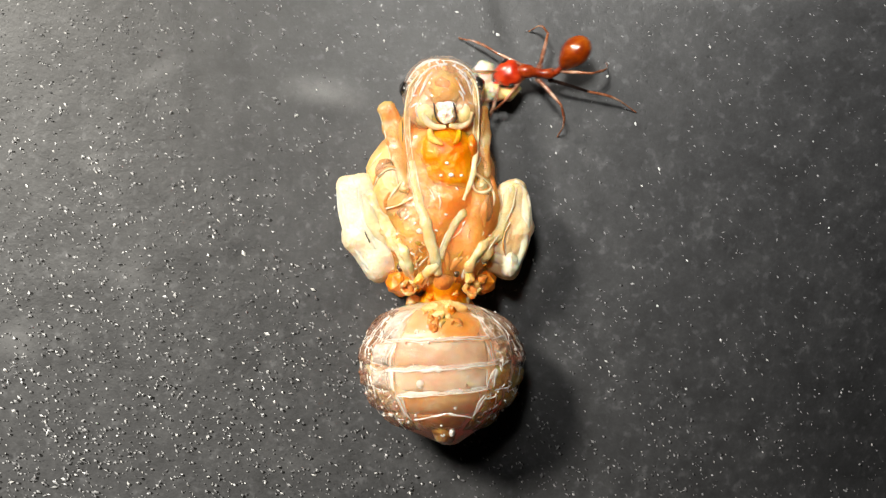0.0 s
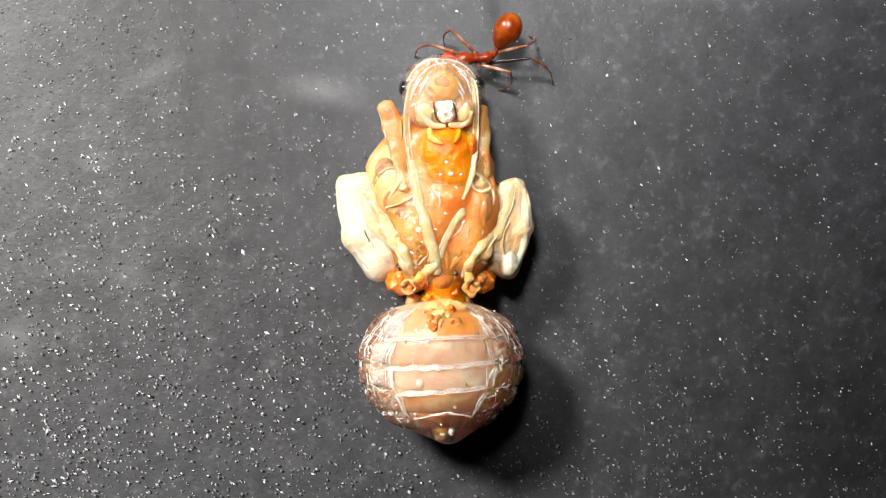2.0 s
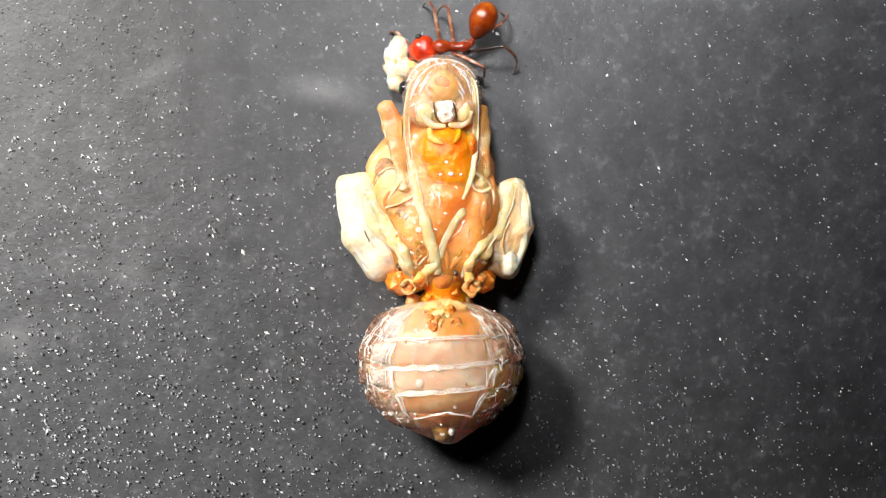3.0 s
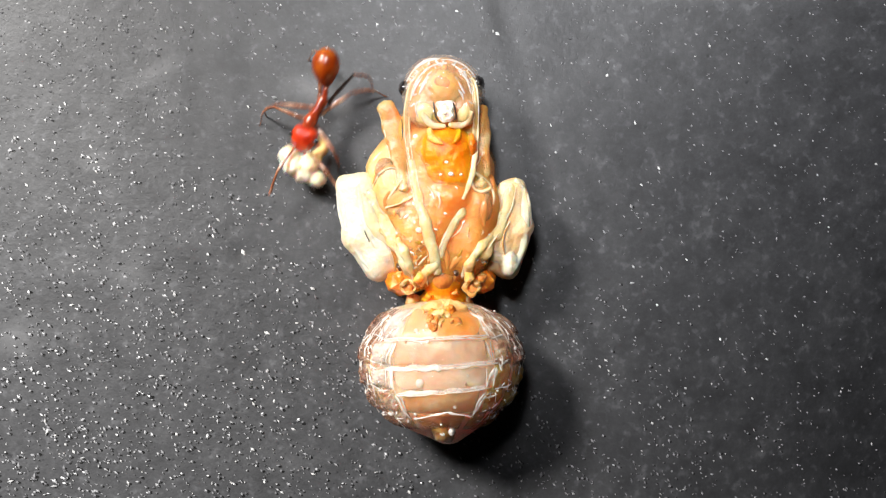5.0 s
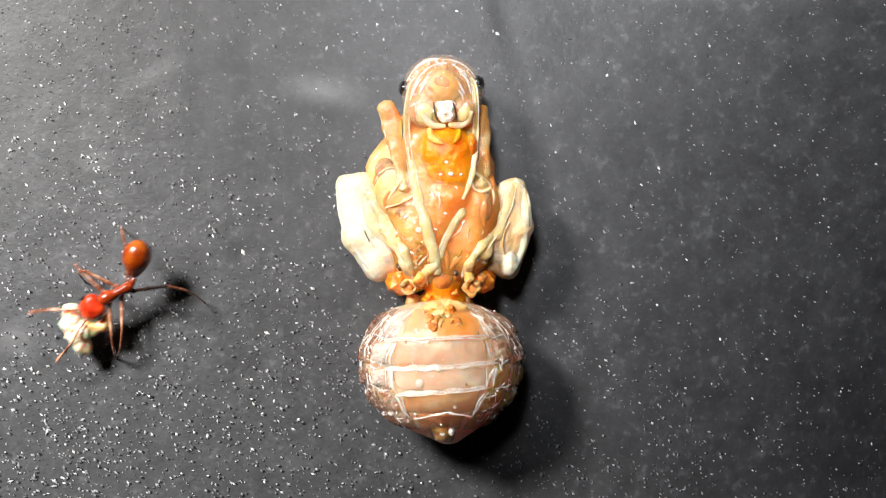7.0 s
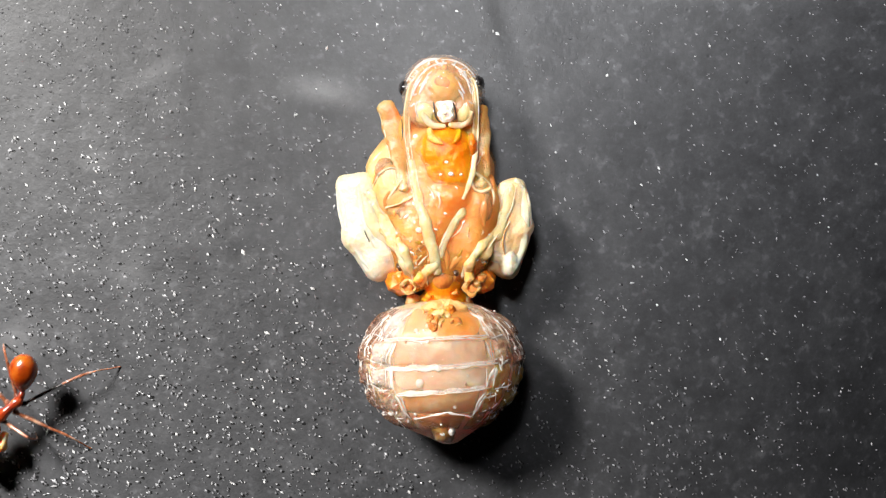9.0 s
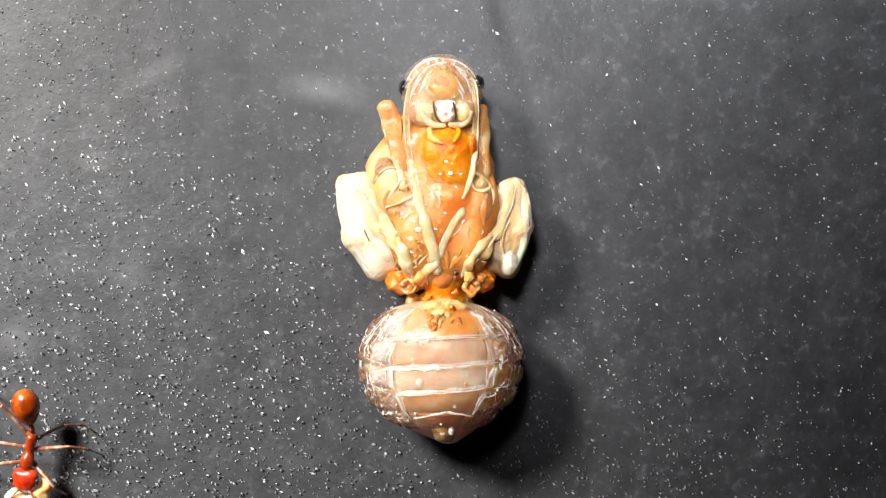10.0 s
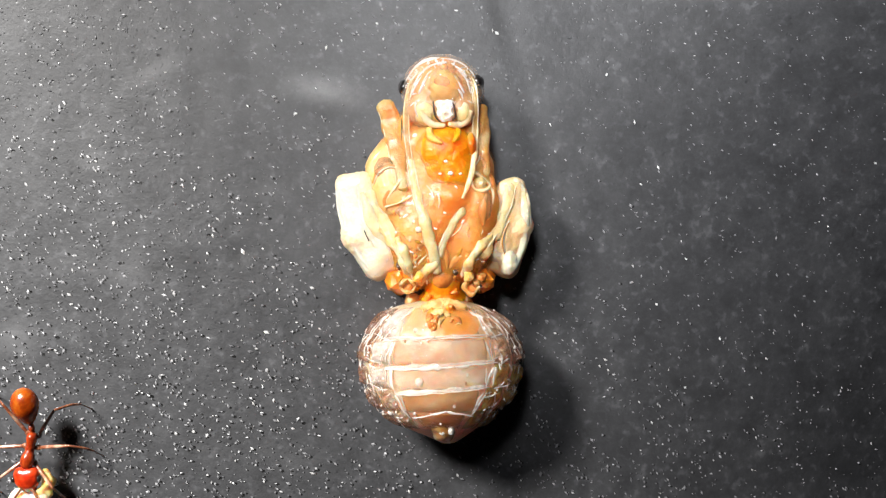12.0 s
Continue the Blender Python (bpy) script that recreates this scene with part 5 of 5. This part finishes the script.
    return ant, gaster, head, feelers, legs


def build_scrap():
    """The torn piece of brood that the ant holds in its jaws."""
    scrap = thing("brood_scrap")
    tagged(scrap, label="lumpy cream-white scrap of brood held in the ant's jaws", category="food scrap")
    part("lump", lump((1.62, 0.22, -0.20), [
        ((1.42, -0.46, -0.12), (0.40, 0.44, 0.38)),
        ((1.72, -0.12, -0.10), (0.50, 0.46, 0.42)),
        ((1.84, 0.40, -0.14), (0.52, 0.46, 0.44)),
        ((2.06, 0.90, -0.24), (0.38, 0.46, 0.36)),
        ((1.48, 0.44, -0.10), (0.38, 0.40, 0.36))], k=0.07, level=5, wrinkle=0.11, pitch=3.0), SCRAP, scrap)
    part("strip", tube([(1.40, 0.45, -0.20), (0.95, 0.72, -0.22), (0.60, 0.76, -0.26), (0.30, 0.68, -0.34)], [0.34, 0.31, 0.29, 0.14], sides=14, count=26, rough=0.7), SCRAP_YELLOW, scrap, "yellowish torn strip")
    part("pit", lump((1.70, 0.16, 0.26), [((1.70, 0.16, 0.28), (0.11, 0.10, 0.07))], level=3, wrinkle=0.03, pitch=6), SCRAP_YELLOW, scrap)
    return scrap


ANT, ANT_REAR, ANT_FRONT, FEELERS, LEGS = build_ant()
SCRAP_THING = build_scrap()


# ---- what moves ----
def between(rows, t):
    """Smooth value of keyed rows at t."""
    if t <= rows[0][0]:
        return [float(v) for v in rows[0][1:]]
    if t >= rows[-1][0]:
        return [float(v) for v in rows[-1][1:]]
    i = max(k for k in range(len(rows)) if rows[k][0] <= t)
    i = min(i, len(rows) - 2)
    a, b = rows[max(i - 1, 0)], rows[i]
    c, d = rows[i + 1], rows[min(i + 2, len(rows) - 1)]
    h = c[0] - b[0]
    f = (t - b[0]) / h
    out = []
    for k in range(1, len(b)):
        m0 = (c[k] - a[k]) / max(c[0] - a[0], 1e-6) * h
        m1 = (d[k] - b[k]) / max(d[0] - b[0], 1e-6) * h
        out.append((2 * f ** 3 - 3 * f * f + 1) * b[k] + (f ** 3 - 2 * f * f + f) * m0 + (3 * f * f - 2 * f ** 3) * c[k] + (f ** 3 - f * f) * m1)
    return out


def foot_at(rows, t):
    """A foot stands, then steps quickly to its next place, lifted a little."""
    if t <= rows[0][0]:
        return Vector((rows[0][1], rows[0][2], sheet_height(rows[0][1], rows[0][2])))
    for a, b in zip(rows, rows[1:]):
        if a[0] <= t <= b[0]:
            f = (t - a[0]) / (b[0] - a[0])
            f = max(0.0, min(1.0, (f - 0.2) / 0.6))
            e = f * f * (3 - 2 * f)
            far = math.hypot(b[1] - a[1], b[2] - a[2])
            x, y = a[1] + (b[1] - a[1]) * e, a[2] + (b[2] - a[2]) * e
            return Vector((x, y, sheet_height(x, y) + min(0.6, 0.25 * far) * math.sin(math.pi * f)))
    return Vector((rows[-1][1], rows[-1][2], sheet_height(rows[-1][1], rows[-1][2])))


def leg_pose(hip, foot, l1, l2, tilt):
    """Femur pose in the ant's space and the shin's pose on the femur, both in mm."""
    d = foot - hip
    r = min(max(d.length, abs(l1 - l2) + 0.05), (l1 + l2) * 0.995)
    e = d.normalized()
    u0 = (Vector((0, 0, 1)) - e * e.z).normalized()
    u = u0 * math.cos(tilt) + e.cross(u0) * math.sin(tilt)
    ca = max(-1.0, min(1.0, (l1 * l1 + r * r - l2 * l2) / (2 * l1 * r)))
    a = math.acos(ca)
    ck = max(-1.0, min(1.0, (l1 * l1 + l2 * l2 - r * r) / (2 * l1 * l2)))
    x = e * math.cos(a) + u * math.sin(a)
    y = u.cross(e).normalized()
    z = x.cross(y)
    m = Matrix((x, y, z)).transposed().to_4x4()
    m.translation = hip * MM
    bend = math.pi - math.acos(ck)
    s = Matrix.Translation((l1 * MM, 0, 0)) @ Matrix.Rotation(bend, 4, "Y")
    return m, s


def motions():
    body = [(0, 4.02, 7.71, 173), (0.5, 1.98, 7.55, 174), (1, 1.53, 7.82, 181), (1.5, 1.56, 8.04, 179), (2, 1.35, 8.27, 184), (2.5, 1, 8.39, 184), (3, 0.34, 8.78, 179), (3.2, -0.21, 8.91, 182), (4.8, -4.9, 7.04, 242), (5, -5.52, 5.93, 239), (5.5, -7.55, 2.74, 239), (6, -10.55, -0.36, 220), (6.5, -12.6, -1.15, 212), (7, -14.2, -1.92, 206), (7.2, -15.39, -2.36, 210), (8.8, -18.34, -6.48, 228), (9, -18.92, -7.0, 219), (9.5, -19.15, -8.22, 236), (10, -17.95, -8.82, 260), (10.5, -17.93, -8.77, 260), (12, -17.93, -8.77, 260)]
    rear = [(0, 54), (0.5, 61), (1, 57), (1.5, 60), (2, 57), (2.5, 69), (3, 64), (3.2, 59), (4.8, 24), (5, 28), (5.5, 25), (6, 33), (6.5, 47), (7, 50), (7.2, 47), (8.8, 36), (9, 40), (9.5, 27), (10, 16), (10.5, 18), (12, 18)]
    front = [(0, 24), (0.5, 36), (1, 36), (1.5, 36), (2, 36), (2.5, 36), (3, 17), (3.2, 13), (4.8, 5), (5, 15), (5.5, 18), (6, 25), (6.5, 15), (7, 14), (7.2, 17), (8.8, 14), (9, 10), (9.5, 16), (10, 4), (10.5, 9), (12, 11)]
    steps = {}
    steps["front", 1] = [(0, 1.85, 6.06), (0.5, 0.67, 5.99), (1, -0.39, 5.89), (1.5, 0.28, 6.16), (2, -0.46, 6.24), (2.5, -0.11, 6.41), (3, -1.64, 6.91), (3.2, -1.39, 6.97), (3.6, -2.69, 6.06), (4, -2.61, 5.7), (4.4, -3.67, 4.79), (4.8, -3.81, 5.04), (5, -4.67, 3.48), (5.5, -6.98, 0.23), (6, -10.8, -3.1), (6.5, -12.73, -4.1), (7, -14.48, -4.78), (7.2, -14.48, -4.98), (7.6, -16.66, -6.06), (8, -16.64, -6.68), (8.4, -17.71, -8.17), (8.8, -17.15, -8.47), (9, -18.05, -8.18), (9.5, -18.65, -10.73), (10, -16.55, -10.78), (10.5, -16.55, -10.93), (12, -16.55, -10.98)]
    steps["front", -1] = [(0, 0.6, 9.4), (0.5, -1.7, 9.0), (1, -1.9, 8.3), (1.5, -1.2, 8.4), (2, -1.2, 8.5), (2.5, -1.4, 8.8), (3, -0.88, 10.7), (3.2, -2.23, 10.74), (3.6, -3.13, 9.89), (4, -5.22, 8.55), (4.4, -5.97, 7.89), (4.8, -7.49, 6.21), (5, -7.79, 5.84), (5.5, -10.18, 2.05), (6, -12.73, 0.29), (6.5, -15.24, -0.87), (7, -16.16, -0.76), (7.2, -18.03, -1.69), (7.6, -18.23, -2.53), (8, -19.58, -4.17), (8.4, -19.82, -4.93), (8.8, -21.06, -6.66), (9, -20.99, -6.38), (9.5, -21.82, -8.77), (10, -20.04, -9.72), (10.5, -19.5, -10.78), (12, -19.5, -10.78)]
    steps["middle", 1] = [(0, 5.03, 5.03), (0.5, 1.95, 5.65), (1, 2.4, 6.65), (1.5, 2.55, 6.73), (2, 2.45, 7.03), (2.5, 2.1, 7.08), (3, 1.2, 7.4), (3.2, 0.8, 7.5), (3.6, -0.38, 6.03), (4, -1.56, 5.53), (4.4, -1.66, 5.92), (4.8, -3.48, 7.28), (5, -2.55, 6.73), (5.5, -4.35, 3.23), (6, -6.65, -0.03), (6.5, -10.98, -1.6), (7, -14.48, -4.85), (7.2, -13.55, -4.78), (7.6, -14.45, -5.39), (8, -15.58, -6.72), (8.4, -15.63, -7.16), (8.8, -15.73, -8.72), (9, -15.55, -8.85), (9.5, -15.55, -8.85), (10, -15.05, -9.18), (10.5, -15.05, -9.18), (12, -15.05, -9.18)]
    steps["middle", -1] = [(0, 3.78, 9.65), (0.5, 2.73, 9.28), (1, -0.35, 8.72), (1.5, 0.15, 8.72), (2, 0.15, 8.72), (2.5, -0.23, 8.4), (3, -0.35, 9.98), (3.2, -0.73, 10.28), (3.6, -2.57, 10.8), (4, -3.72, 10.31), (4.4, -5.94, 8.95), (4.8, -7.1, 7.98), (5, -8.05, 5.48), (5.5, -9.9, 2.08), (6, -12.73, -0.1), (6.5, -14.48, -1.35), (7, -15.8, -1.48), (7.2, -16.6, -1.23), (7.6, -17.97, -1.5), (8, -18.31, -2.24), (8.4, -19.72, -3.87), (8.8, -20.1, -4.55), (9, -20.83, -5.33), (9.5, -21.17, -6.56), (10, -20.59, -8.81), (10.5, -20.85, -9.28), (12, -20.85, -9.28)]
    steps["hind", 1] = [(0, 8.6, 6.08), (0.5, 6.15, 5.9), (1, 5.9, 6.78), (1.5, 5.65, 6.73), (2, 4.85, 7.28), (2.5, 4.9, 7.73), (3, 3.1, 7.75), (3.2, 2.9, 7.6), (3.6, 0.49, 6.61), (4, 0.32, 7.06), (4.4, -1.19, 6.85), (4.8, -2.3, 9.03), (5, -3.1, 6.9), (5.5, -5.48, 4.15), (6, -7.85, 0.15), (6.5, -8.35, -0.23), (7, -10.6, -2.35), (7.2, -10.6, -2.35), (7.6, -13.79, -4.58), (8, -13.9, -4.98), (8.4, -15.11, -6.26), (8.8, -14.3, -5.23), (9, -14.3, -5.23), (9.5, -15.65, -8.18), (10, -15.48, -8.1), (10.5, -14.98, -6.68), (12, -15.55, -7.12)]
    steps["hind", -1] = [(0, 7.2, 8.28), (0.5, 4.35, 10.78), (1, 3.78, 9.4), (1.5, 3.83, 9.45), (2, 3.78, 9.47), (2.5, 3.78, 9.47), (3, 2.53, 10.48), (3.2, 1.95, 10.53), (3.6, -0.19, 11.21), (4, -2.71, 10.59), (4.4, -4.08, 10.5), (4.8, -6.34, 9.22), (5, -5.95, 8.3), (5.5, -9.3, 3.1), (6, -10.53, 2.66), (6.5, -13.9, -0.1), (7, -14.35, 0.98), (7.2, -15.48, 0.4), (7.6, -15.82, -0.39), (8, -17.34, -1.85), (8.4, -17.77, -2.44), (8.8, -19.3, -3.98), (9, -19.4, -4.23), (9.5, -18.55, -4.98), (10, -19.85, -6.48), (10.5, -19.7, -6.55), (12, -19.7, -6.55)]
    tilts = {"front": -0.25, "middle": -0.45, "hind": -0.38}
    times = [round(0.1 * k, 1) for k in range(121)]

    def body_at(t):
        x, y, a = between(body, t)
        z = LIFT + (0.012 * math.sin(9 * t) if t < 9.9 else 0.0)
        return pose(x * 0.987 * MM, y * 0.987 * MM, (z + sheet_height(x, y)) * MM, 0, 0, a)

    def front_at(t):
        return Matrix.Translation(NECK * MM) @ pose(0, 0, 0, 0, 12, between(front, t)[0])

    walk(ANT, [(t, body_at(t)) for t in times])
    walk(ANT_REAR, [(t, Matrix.Translation(WAIST * MM) @ pose(0, 0, 0, 0, 14, between(rear, t)[0])) for t in times])
    walk(ANT_FRONT, [(t, front_at(t)) for t in times])
    walk(SCRAP_THING, [(t, body_at(t) @ front_at(t)) for t in times])
    for side, f in FEELERS:
        rows = []
        for t in times:
            calm = 1.0 if t < 9.6 else 0.25
            swing = 38 + calm * (16 * math.sin(5.1 * t + side) + 8 * math.sin(11.3 * t + 2 * side))
            # early on the feelers are bent down, hidden from the camera's view
            droop = 50 * max(0.0, min(1.0, (t - 0.2) / 0.3, (4.2 - t) / 0.7))
            rows.append((t, Matrix.Translation(Vector((0.84, side * 0.20, 0.14)) * MM) @ pose(0, 0, 0, 0, droop - 6 + 5 * math.sin(6 * t + side), side * swing)))
        walk(f, rows)
    for pair, side, femur, shin in LEGS:
        hip = Vector(HIPS[pair])
        hip.y *= side
        upper, lower = [], []
        for t in times:
            foot = (body_at(t).inverted() @ (foot_at(steps[pair, side], t) * MM)) / MM
            m, s = leg_pose(hip, foot, FEMUR[pair], SHIN[pair], tilts[pair] * side)
            upper.append((t, m))
            lower.append((t, s))
        walk(femur, upper)
        walk(shin, lower)


motions()
